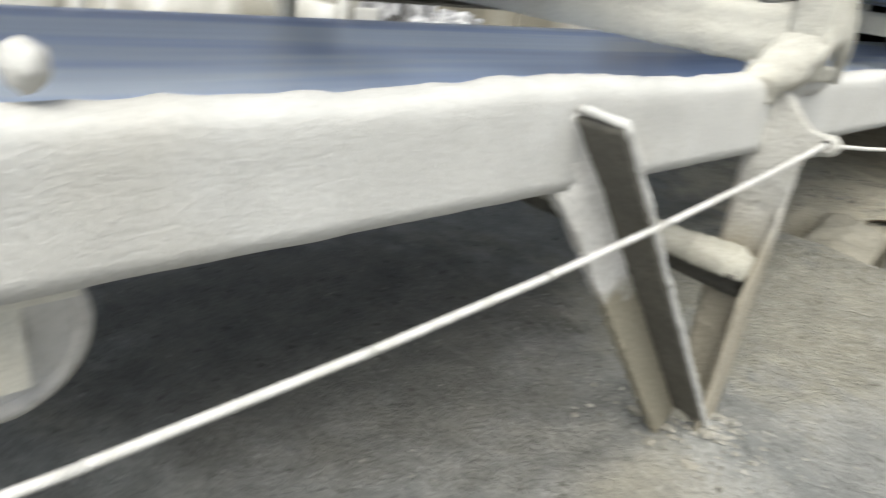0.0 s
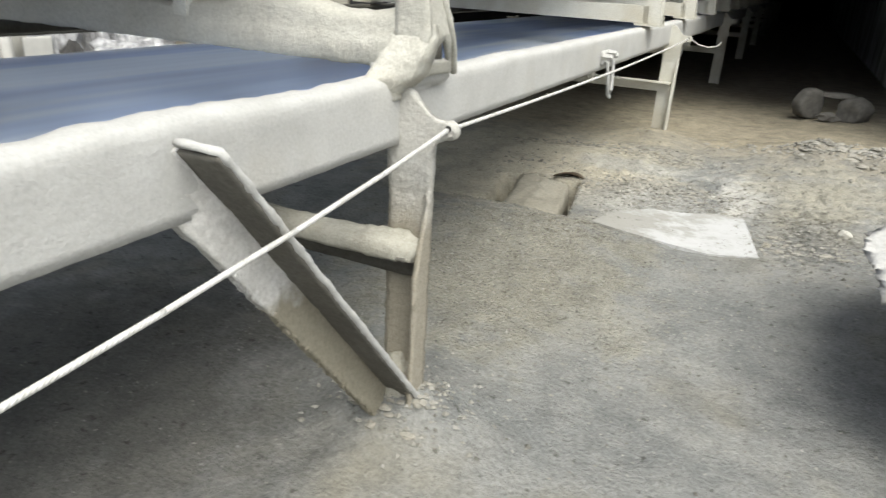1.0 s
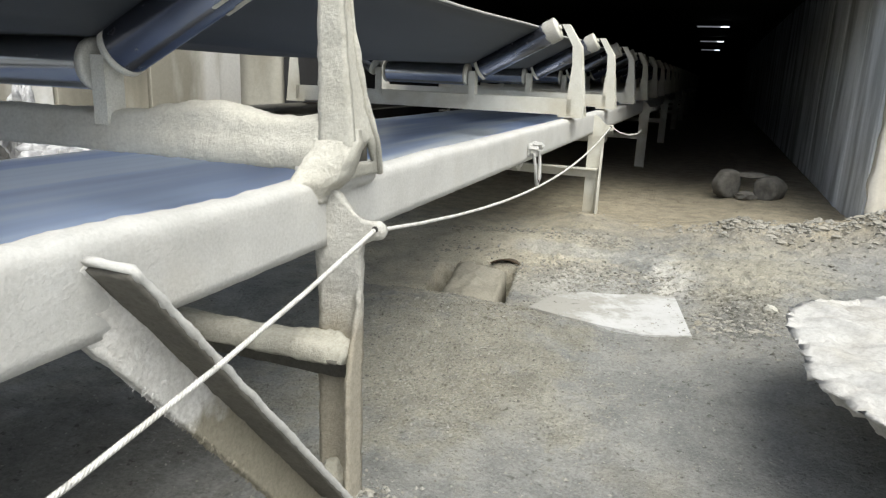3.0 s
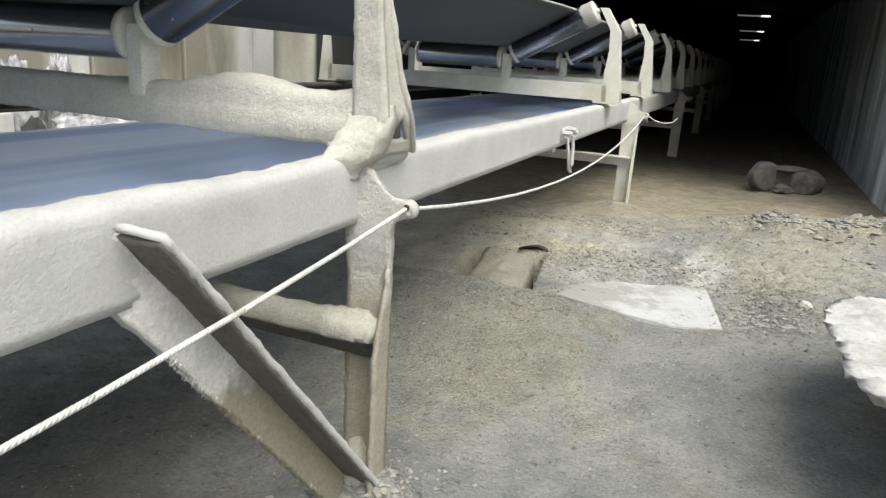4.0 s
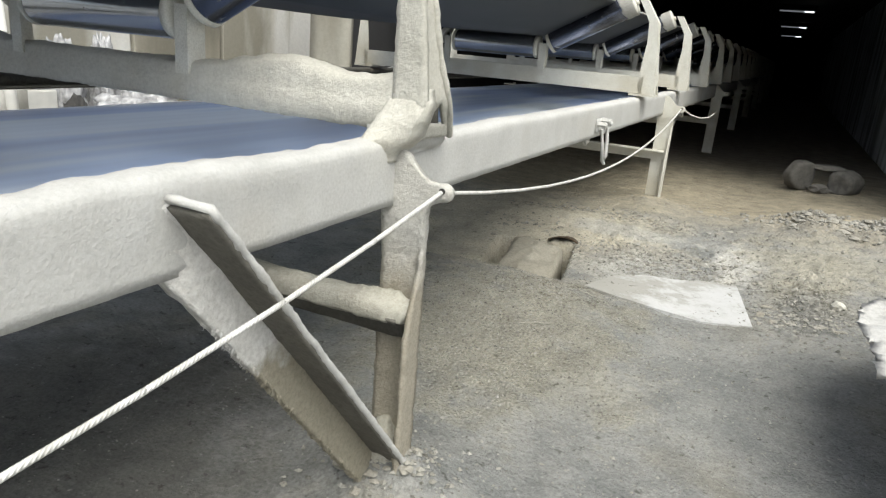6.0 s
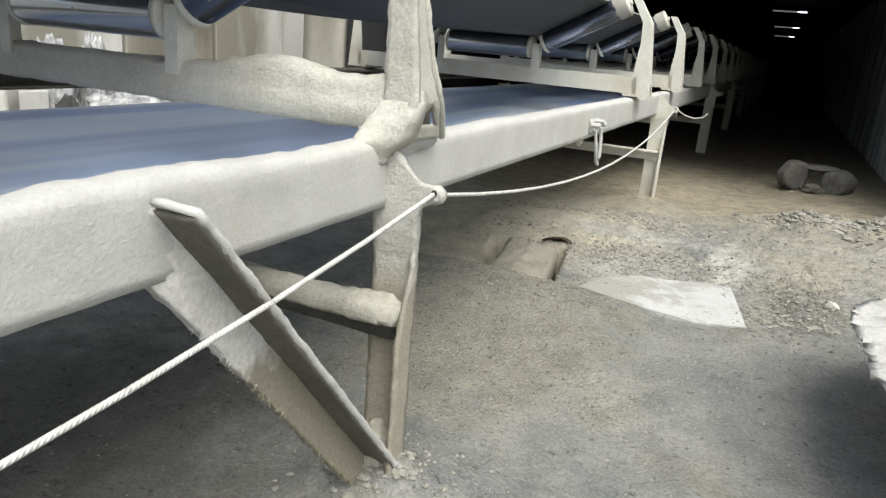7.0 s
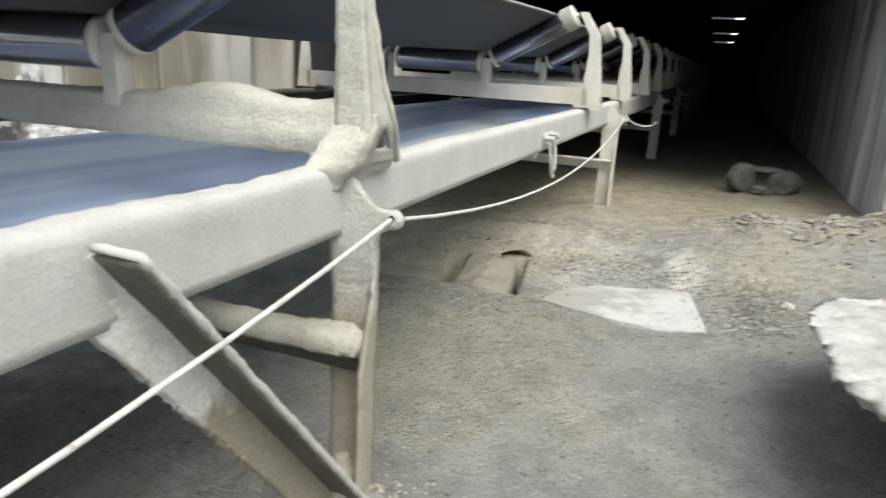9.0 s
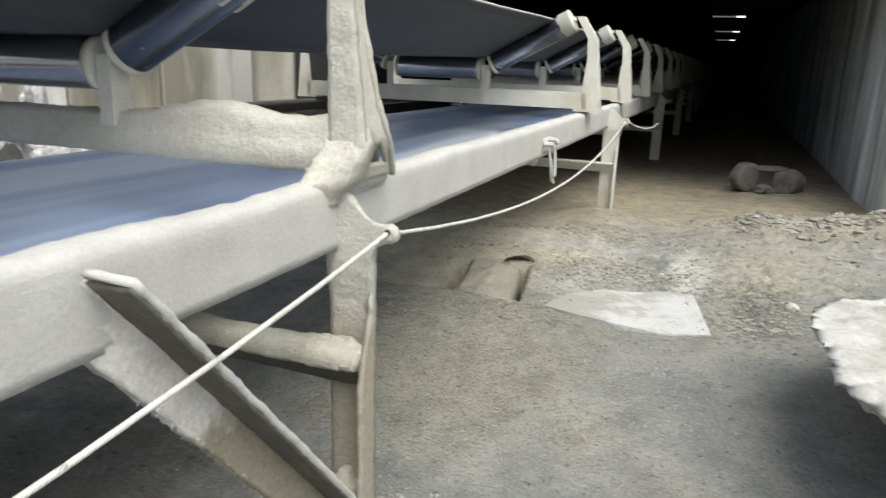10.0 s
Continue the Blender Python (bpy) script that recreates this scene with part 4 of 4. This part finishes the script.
def make_board():
    """A thin pale board, half buried, with a torn left end."""
    out = [(0.69, 1.44), (0.605, 1.9), (0.55, 1.89), (0.48, 1.895), (0.41, 1.87), (0.34, 1.84), (0.25, 1.815), (0.31, 1.76), (0.13, 1.73), (0.27, 1.665), (0.21, 1.61), (0.3, 1.555), (0.06, 1.49), (0.17, 1.45), (0.33, 1.42), (0.52, 1.42)]
    bm = bmesh.new()
    lo = [bm.verts.new((x, y, ground_height(x, y) - 0.01)) for x, y in out]
    hi = [bm.verts.new((x, y, ground_height(x, y) + 0.006)) for x, y in out]
    bm.faces.new(lo)
    bm.faces.new(hi)
    for i in range(len(out)):
        j = (i + 1) % len(out)
        bm.faces.new((lo[i], lo[j], hi[j], hi[i]))
    bmesh.ops.triangulate(bm, faces=[f for f in bm.faces if len(f.verts) > 4])
    tagged(part("board", bm, PLATE), "pale flat board half buried in dirt", "board")


make_board()


def make_flap():
    """A bent scrap of rusty sheet that sticks out of the sand behind the pit."""
    bm = bmesh.new()
    rows = []
    for i in range(9):
        u = i / 8
        x, y = -0.27 + 0.14 * u, 2.035 + 0.03 * u
        z = ground_height(-0.1, 2.14) + 0.002 + 0.022 * math.sin(math.pi * u)
        rows.append([bm.verts.new((x, y + d, z + h)) for d, h in ((0, 0), (0, 0.006), (0.1, -0.015), (0.1, -0.021))])
    for a, b in zip(rows, rows[1:]):
        for i in range(4):
            bm.faces.new((a[i], a[(i + 1) % 4], b[(i + 1) % 4], b[i]))
    bm.faces.new(rows[0])
    bm.faces.new(rows[-1])
    tagged(part("sheet_scrap", bm, RUST_SHADE), "bent scrap of rusty sheet half buried in sand, darkened for shade", "scrap")


make_flap()


def make_sand_block():
    """The block of packed sand left standing in the pit, with a rounded, crumbling top."""
    bm = bmesh.new()
    n = 30
    grid = []
    for j in range(n + 1):
        v = j / n
        y = 1.53 + 0.47 * v
        left, right = -0.405 - 0.12 * (y - 1.5), -0.075 - 0.17 * (y - 1.5)
        row = []
        for i in range(n + 1):
            u = i / n
            x = left + (right - left) * u
            z = 0.045 + 0.055 * v + 0.02 * noise.noise(Vector((x * 9, y * 9, 2))) + 0.012 * noise.noise(Vector((x * 22, y * 22, 2))) + 0.006 * noise.noise(Vector((x * 50, y * 50, 2)))
            rim = min((u + 0.08 * noise.noise(Vector((v * 5, 0, 1)))) / 0.26, (1 - u) / 0.06, v / 0.1, (1 - v + 0.05 * noise.noise(Vector((u * 6, 3, 1)))) / 0.2, 1.0)
            row.append(bm.verts.new((x, y, z - 0.28 * max(0.0, 1 - max(0.0, rim)) ** 2.2)))
        grid.append(row)
    for p, q in zip(grid, grid[1:]):
        for i in range(n):
            bm.faces.new((p[i], p[i + 1], q[i + 1], q[i]))
    ring = grid[0] + [r[-1] for r in grid[1:]] + grid[-1][-2::-1] + [r[0] for r in grid[-2:0:-1]]
    bm.faces.new(ring)
    tagged(part("sand_block", bm, SAND, None, "", True), "block of packed tan sand standing in the pit", "clod")


make_sand_block()


def make_rock():
    """A large lime-crusted lump with an overhanging nose; it rests on its broad foot."""
    bm = bmesh.new()
    rows = []
    n = 360
    heights = cuts(-0.05, 1.0, 0.014)
    cx, cy = 1.72, 0.72
    for h in heights:
        z = 0.02 + 0.335 * max(0.0, h)
        grow = max(0.0, h) ** 0.9
        ring = []
        for k in range(n):
            a = 2 * math.pi * k / n
            c, s = math.cos(a), math.sin(a)
            rx, ry = 0.26 + 0.54 * grow, 0.22 + 0.42 * grow
            p = 2.6
            r = 1 / ((abs(c) / rx) ** p + (abs(s) / ry) ** p) ** (1 / p)
            x, y = cx + r * c, cy + r * s
            q = Vector((x * 9, y * 9, z * 9))
            d = 0.03 * noise.noise(q * 0.5) + 0.016 * noise.noise(q)
            ring.append(bm.verts.new((x + c * d, y + s * d, z + 0.4 * d)))
        rows.append(ring)
    for a, b in zip(rows, rows[1:]):
        for i in range(n):
            bm.faces.new((a[i], a[(i + 1) % n], b[(i + 1) % n], b[i]))
    bm.faces.new(rows[0])
    last = rows[-1]
    for f in [1 - 0.03 * k for k in range(1, 33)]:
        ring = []
        for v in rows[-1]:
            x, y = cx + (v.co.x - cx) * f, cy + (v.co.y - cy) * f
            ring.append(bm.verts.new((x, y, 0.36 + (v.co.z - 0.36) * f ** 6 + 0.03 * (1 - f) + 0.02 * noise.noise(Vector((x * 8, y * 8, 1))))))
        for i in range(n):
            bm.faces.new((last[i], last[(i + 1) % n], ring[(i + 1) % n], ring[i]))
        last = ring
    bm.faces.new(last)
    for amp, scale in ((0.016, 13), (0.009, 30), (0.003, 75)):
        crust(bm, amp, scale, 4)
    tagged(part("boulder", bm, WHITE_CRUST, None, "", True), "large white lime-crusted lump overhanging the floor", "boulder")


make_rock()


def drum(centre, r, length, yaw, seed):
    bm = bmesh.new()
    n = 26
    rings = []
    for t, k in ((-0.5, 0.3), (-0.5, 0.86), (-0.44, 0.98), (-0.2, 1.03), (0.2, 1.0), (0.44, 0.97), (0.5, 0.85), (0.5, 0.3)):
        ring = []
        for i in range(n):
            a = 2 * math.pi * i / n
            rr = r * k * (1 + 0.07 * noise.noise(Vector((math.cos(a), math.sin(a), seed + t)) * 1.6))
            p = Vector((rr * math.cos(a), length * t, rr * math.sin(a)))
            ring.append(bm.verts.new(Vector(centre) + pose(0, 0, 0, 0, 0, yaw) @ p))
        rings.append(ring)
    for a, b in zip(rings, rings[1:]):
        for i in range(n):
            bm.faces.new((a[i], a[(i + 1) % n], b[(i + 1) % n], b[i]))
    bm.faces.new(rings[0])
    bm.faces.new(rings[-1])
    bmesh.ops.subdivide_edges(bm, edges=[e for e in bm.edges if e.calc_length() > 0.03], cuts=2, use_grid_fill=True)
    crust(bm, 0.012, 11, seed)
    return crust(bm, 0.004, 40, seed)


FLOOR_STONES = ground_height(0.95, 4.45)
tagged(part("round_stone", drum((0.83, 4.5, FLOOR_STONES + 0.095), 0.105, 0.1, 42, 1), STONE, None, "", True), "round grey stone standing on edge on the floor", "stone", "stones by the wall")
tagged(part("round_stone", drum((1.13, 4.5, FLOOR_STONES + 0.08), 0.09, 0.2, -28, 5), STONE, None, "", True), "squat round grey stone beside the tunnel wall", "stone", "stones by the wall")
tagged(part("flat_stone", lump(bmesh.new(), (0.985, 4.56, FLOOR_STONES + 0.165), (0.15, 0.07, 0.022), 3, 3, 0.3), STONE, None, "", True), "flat grey stone bridging two round stones", "stone", "stones by the wall")
tagged(part("small_stone", lump(bmesh.new(), (0.965, 4.4, FLOOR_STONES + 0.03), (0.075, 0.05, 0.035), 8, 2, 0.4), STONE), "small pale stone between larger stones", "stone", "stones by the wall")
tagged(part("small_stone", lump(bmesh.new(), (0.97, 1.77, ground_height(0.97, 1.77) + 0.012), (0.024, 0.02, 0.022), 2, 2, 0.4), DUST_TAN), "pale pebble lying on rough ground", "stone")


STRAW = plain("dry_straw", (0.42, 0.4, 0.34), 0.9, 0, 60, 0.3)


def crumb_material():
    m, nt, b, pos = material("dusty_crumbs", 0.97, 0.0, 0.15)
    geo = nt.nodes.new("ShaderNodeNewGeometry")
    c = ramp(nt, geo.outputs["Random Per Island"], [(0.0, (0.13, 0.125, 0.11)), (0.35, (0.27, 0.26, 0.225)), (0.8, (0.32, 0.31, 0.272)), (1.0, (0.37, 0.36, 0.325))])
    nt.links.new(mix(nt, 0.5, c, ramp(nt, noise_of(nt, pos, 150, 3), [(0.3, (0.6, 0.6, 0.6)), (0.6, (1, 1, 1))]), "MULTIPLY"), b.inputs["Base Color"])
    return m


CRUMB = crumb_material()


def make_crumbs():
    """Loose crumbs and pebbles over the floor, thicker on the ridge and round the board."""
    rng = random.Random(7)
    verts, faces = [], []

    def crumb(x, y, r):
        z = ground_height(x, y)
        base = len(verts)
        pts = [(1, 0, 0), (-1, 0, 0), (0, 1, 0), (0, -1, 0), (0, 0, 1), (0, 0, -1)]
        yaw = rng.random() * 6.3
        sx, sy, sz = r * rng.uniform(0.7, 1.4), r * rng.uniform(0.6, 1.1), r * rng.uniform(0.45, 0.9)
        for px, py, pz in pts:
            k = rng.uniform(0.75, 1.2)
            u, v = px * sx * k, py * sy * k
            verts.append((x + u * math.cos(yaw) - v * math.sin(yaw), y + u * math.sin(yaw) + v * math.cos(yaw), z + sz * 0.35 + pz * sz * k))
        for a, b, c in ((0, 2, 4), (2, 1, 4), (1, 3, 4), (3, 0, 4), (2, 0, 5), (1, 2, 5), (3, 1, 5), (0, 3, 5)):
            faces.append((base + a, base + b, base + c))
    def scatter(count, cx, cy, sx, sy, lo, hi):
        for _ in range(count):
            crumb(rng.gauss(cx, sx), rng.gauss(cy, sy), lo + (hi - lo) * rng.random() ** 3)
    for _ in range(5200):
        crumb(rng.uniform(-0.9, 1.5), rng.uniform(-0.6, 3.2), 0.001 + 0.0035 * rng.random() ** 3)
    scatter(9000, -0.1, 1.05, 0.3, 0.34, 0.0015, 0.006)
    scatter(1600, 0.3, 0.75, 0.35, 0.35, 0.0015, 0.005)
    scatter(1500, 1.05, 3.06, 0.22, 0.07, 0.003, 0.016)
    scatter(1400, 0.95, 2.2, 0.35, 0.4, 0.0015, 0.008)
    scatter(900, 0.85, 1.62, 0.16, 0.14, 0.002, 0.009)
    scatter(2600, 0.2, 1.98, 0.28, 0.16, 0.0015, 0.008)
    scatter(160, 0.32, 2.15, 0.16, 0.07, 0.005, 0.014)
    scatter(60, -0.5, 2.3, 0.16, 0.1, 0.005, 0.014)
    scatter(300, 0.0, 2.7, 0.35, 0.06, 0.003, 0.011)
    scatter(900, 1.75, 3.05, 0.28, 0.25, 0.004, 0.022)
    scatter(400, 0.05, 3.2, 0.4, 0.3, 0.002, 0.007)
    scatter(420, 0.05, 0.0, 0.08, 0.06, 0.002, 0.011)
    scatter(500, 0.3, 1.6, 0.2, 0.1, 0.0015, 0.006)
    scatter(420, 0.22, 2.04, 0.26, 0.13, 0.004, 0.013)
    scatter(260, 0.87, 1.66, 0.18, 0.14, 0.004, 0.012)
    scatter(240, -0.05, 2.66, 0.38, 0.06, 0.004, 0.013)
    scatter(260, -0.05, 1.36, 0.18, 0.09, 0.003, 0.009)
    for _ in range(110):
        crumb(rng.uniform(-0.3, 1.3), rng.uniform(-0.2, 1.4), rng.uniform(0.003, 0.007))
    me = bpy.data.meshes.new("rubble")
    me.from_pydata(verts, [], faces)
    me.materials.append(CRUMB)
    tagged(new("rubble", me), "loose grey crumbs and pebbles strewn over the floor", "rubble", kind="stuff")


make_crumbs()


CLOD = dusty("caked_dirt", (0.36, 0.345, 0.3), (0.27, 0.258, 0.218), (0.32, 0.292, 0.23), None, 0.03, 150, 0.003)


def make_clods():
    """Flat flakes and clods of caked dirt, pressed into the floor in patches."""
    rng = random.Random(3)
    bm = bmesh.new()
    for x, y, sx, sy, h, count in ((-0.5, 2.25, 0.14, 0.1, 0.013, 14), (0.3, 2.1, 0.18, 0.08, 0.013, 60), (0.85, 2.2, 0.3, 0.25, 0.01, 50), (0.85, 1.6, 0.14, 0.1, 0.011, 50), (1.05, 3.06, 0.24, 0.07, 0.02, 90), (1.75, 3.05, 0.25, 0.18, 0.026, 70), (0.0, 2.72, 0.35, 0.05, 0.012, 24), (0.03, -0.05, 0.05, 0.03, 0.014, 14)):
        for k in range(count):
            u, v = rng.gauss(x, sx), rng.gauss(y, sy)
            r = h * rng.uniform(0.3, 1.0)
            lump(bm, (u, v, ground_height(u, v) + 0.1 * r), (r * rng.uniform(0.9, 1.8), r * rng.uniform(0.7, 1.3), r * rng.uniform(0.4, 0.7)), rng.random() * 90, 2, 0.6)
    tagged(part("dirt_clods", bm, CLOD), "flaky grey-brown clods of caked dirt strewn over the floor", "dirt", kind="stuff")


make_clods()
for x, y, yaw, length in ((0.02, 1.02, 40, 0.13), (0.1, 1.38, -20, 0.08), (0.42, 0.55, 70, 0.04)):
    m = pose(x, y, ground_height(x, y) + 0.006, 0, 0, yaw)
    bm = tube(bmesh.new(), [m @ Vector((length * (k / 6 - 0.5), 0.004 * math.sin(k), 0.002 * math.cos(2 * k))) for k in range(7)], 0.0012, 6)
    tagged(part("straw", bm, STRAW, None, "", True), "thin pale straw lying on the dusty floor", "straw", "straws on the floor")


# ---- splice hook on the stringer ----
def make_hook():
    th = thing("belt_hook", "dust-covered bolted clamp with a hanging steel hook", "hook")
    bm = gbox(bmesh.new(), 0.001, 0.012, 1.53, 1.65, 0.67, 0.72, 0.015)
    crust(bm, 0.003, 40)
    part("clamp_plate", bm, DUST, th, "", True)
    for y, z in ((1.53, 0.7), (1.59, 0.712), (1.63, 0.7)):
        bm = tube(bmesh.new(), [(0.01, y, z), (0.04, y, z), (0.046, y, z)], lambda s: 0.011 if s < 0.9 else 0.007, 6)
        crust(bm, 0.002, 50)
        part("bolt", bm, DUST, th)
    bm = tube(bmesh.new(), [(0.02, 1.56, 0.68), (0.03, 1.57, 0.62), (0.03, 1.6, 0.555), (0.03, 1.635, 0.54), (0.03, 1.655, 0.57), (0.025, 1.66, 0.63), (0.02, 1.655, 0.68)], 0.007, 8)
    part("hook", bm, DUST, th, "bent steel hook", True)
    bm = lump(bmesh.new(), (-0.03, 1.53, 0.635), (0.014, 0.03, 0.018), 4, 3, 0.3)
    part("mud_clod", bm, DUST_TAN, th)


make_hook()


def make_bolt_head():
    th = thing("bolt", "large dust-caked bolt head on the stringer", "bolt")
    bm = lump(bmesh.new(), (-0.035, -1.121, 0.8), (0.022, 0.016, 0.018), 2, 3, 0.18)
    part("dust_cap", bm, DUST, th, "rounded cap of white dust", True)


make_bolt_head()


# ---- far side ----
def make_railing():
    th = thing("pipe_railing", "cream pipe railing beyond the conveyor", "railing")
    part("rail", tube(bmesh.new(), [(-3.2, -1.5, 0.98), (-3.2, 1.3, 0.98)], 0.03, 12), PIPE, th, "", True)
    for y in (1.3, -0.2, -1.4):
        part("post", tube(bmesh.new(), [(-3.2, y + 0.07, -0.05), (-3.2, y, 1.0)], 0.03, 12), PIPE, th, "", True)


make_railing()
block("kerb_block", -3.98, -3.3, 0.2, 1.5, -0.1, 0.48, WALL_BACK, "pale concrete block with a stained face", "block", 0.1, 0.01)


def make_panel(x, y0, y1, z0, z1, mat, name, label, cat):
    bm = gbox(bmesh.new(), x - 0.03, x, y0, y1, z0, z1)
    bmesh.ops.bevel(bm, geom=list(bm.edges), offset=0.008, segments=2, affect="EDGES")
    tagged(part(name, bm, mat), label, cat)


make_panel(-3.3, 1.49, 1.69, -0.05, 0.475, PIPE, "white_panel", "white panel leaning beyond the conveyor", "panel")


def make_sack(x, y, size, seed, label):
    """A crumpled sack: sharp folds over a slack body."""
    bm = bmesh.new()
    for v in bmesh.ops.create_icosphere(bm, subdivisions=5, radius=1.0)["verts"]:
        d = v.co.normalized()
        q = Vector((d.x * 2.1 + seed, d.y * 2.1, d.z * 1.1))
        fold = abs(noise.noise(q * 1.4)) + 0.4 * abs(noise.noise(q * 3.1))
        v.co = Vector((x + d.x * size[0] * (0.8 + 0.7 * fold), y + d.y * size[1] * (0.8 + 0.7 * fold), size[2] * (0.97 + d.z * (0.85 + 0.35 * fold))))
    tagged(part("plastic_sack", bm, FOIL, None, "", True), label, "sack", "sacks by the wall")


make_sack(-3.4, 1.79, (0.12, 0.13, 0.39), 1, "crumpled silvery plastic sack standing by the wall")
make_sack(-3.4, 2.09, (0.1, 0.1, 0.41), 4, "thin crumpled plastic sack pulled to a peak")
make_sack(-3.05, 2.12, (0.2, 0.33, 0.26), 6, "low slack white plastic sack lying on the floor")
bm = lump(bmesh.new(), (-3.15, 1.7, 0.2), (0.1, 0.12, 0.24), 9, 4, 0.5)
crust(bm, 0.03, 14, 9)
tagged(part("debris_heap", bm, DARK, None, "", True), "dark heap of rags and debris beyond the conveyor", "debris")


# ---- tunnel lamps ----
# weak emission for the trail of light left of each lamp
GLOW_DIM = glow_material("lamp_trail_glow", 0.12)
for y, x1 in ((12.3, 0.758), (17.2, 0.714), (22.1, 0.65)):
    th = thing("tube_lamp", "glowing tube lamp under the tunnel ceiling", "lamp", "tunnel lamps")
    part("tube", tube(bmesh.new(), [(x1 - 0.14, y, 1.9), (x1, y, 1.9)], 0.012, 8), GLOW, th)
    part("glow_trail", tube(bmesh.new(), [(x1 - 0.52, y, 1.9), (x1 - 0.14, y, 1.9)], 0.012, 8), GLOW_DIM, th, "dim glow added for the light trail beside the tube")
    part("housing", gbox(bmesh.new(), x1 - 0.55, x1 + 0.05, y - 0.04, y + 0.04, 1.925, 2.0), TUNNEL_SHADE, th)


# ---- pull cord ----
EAR = Vector((0.101, -0.016, 0.69))
cord = thing("pull_cord", "white braided pull cord threaded through the leg eyes", "cord")
ROPE_R = 0.004
N_SEG = 14
SPANS = {"ahead": 3.17, "behind": -3.15}


def cord_points(span, sag):
    pts = []
    for i in range(N_SEG + 1):
        u = i / N_SEG
        pts.append(EAR + Vector((0, span * u, -4 * sag * u * (1 - u))))
    return pts


def make_cord():
    """Rigid lengths of cord along each span, to be keyed in motions()."""
    rows = []
    for name, span in SPANS.items():
        for i in range(N_SEG):
            length = abs(span) / N_SEG
            bm = bmesh.new()
            pts = [(0, 0, -0.006 + (length + 0.02) * k / 8) for k in range(9)]
            tube(bm, pts, ROPE_R, 8)
            rows.append((name, i, part("cord_length", bm, ROPE, cord, "", True)))
    bm = bmesh.new()
    tube(bm, [EAR + Vector(p) for p in ((0, -0.006, -0.001), (0, 0, 0), (0, 0.022, 0))], 0.0046, 8)
    part("knot", bm, ROPE, cord, "", True)
    bm = tube(bmesh.new(), [EAR + Vector(p) for p in ((0, 3.17, 0), (0.015, 3.2, -0.005), (0.05, 3.24, -0.03), (0.1, 3.28, -0.045), (0.15, 3.3, -0.035), (0.17, 3.29, -0.01))], 0.0035, 8)
    part("loose_end", bm, ROPE, cord, "loose curled end", True)
    return rows


CORD = make_cord()
tagged(part("far_cord", tube(bmesh.new(), [(2 * AXIS - 0.1, -3.08 + 3.08 * k / 12 * 2, 0.78 - 0.09 * math.sin(math.pi * (k % 6) / 6)) for k in range(13)], 0.004, 8), ROPE, None, "", True), "pale cord along the conveyor's other side", "cord")

SAG = [
    (0.0, 0.1, 0.121), (0.2, 0.11, 0.09), (0.5, 0.12, 0.097), (0.7, 0.125, 0.105), (0.8, 0.109, 0.11), (0.9, 0.02, 0.115), (1.0, 0.015, 0.119), (1.1, 0.08, 0.13), (1.2, 0.12, 0.14), (1.5, 0.1, 0.165), (1.6, 0.06, 0.163), (1.9, 0.045, 0.16),
    (2.0, 0.03, 0.16), (2.1, 0.035, 0.162), (2.2, 0.07, 0.178), (2.3, 0.095, 0.195), (2.5, 0.1, 0.215), (4.0, 0.12, 0.1), (4.5, 0.115, 0.129), (5.5, 0.12, 0.154), (6.8, 0.14, 0.15), (7.0, 0.13, 0.14), (7.1, 0.083, 0.152),
    (7.2, 0.076, 0.17), (7.3, 0.094, 0.162), (7.4, 0.13, 0.12), (7.5, 0.15, 0.076), (8.5, 0.135, 0.14), (8.7, 0.124, 0.117), (9.0, 0.128, 0.13), (9.2, 0.122, 0.136), (9.5, 0.15, 0.158), (10.0, 0.13, 0.117),
]


def motions():
    for name, i, ob in CORD:
        rows = []
        for t, ahead, behind in SAG:
            pts = cord_points(SPANS[name], ahead if name == "ahead" else behind)
            d = pts[i + 1] - pts[i]
            rows.append((t, Matrix.Translation(pts[i]) @ d.to_track_quat("Z", "X").to_matrix().to_4x4()))
        walk(ob, rows)


motions()
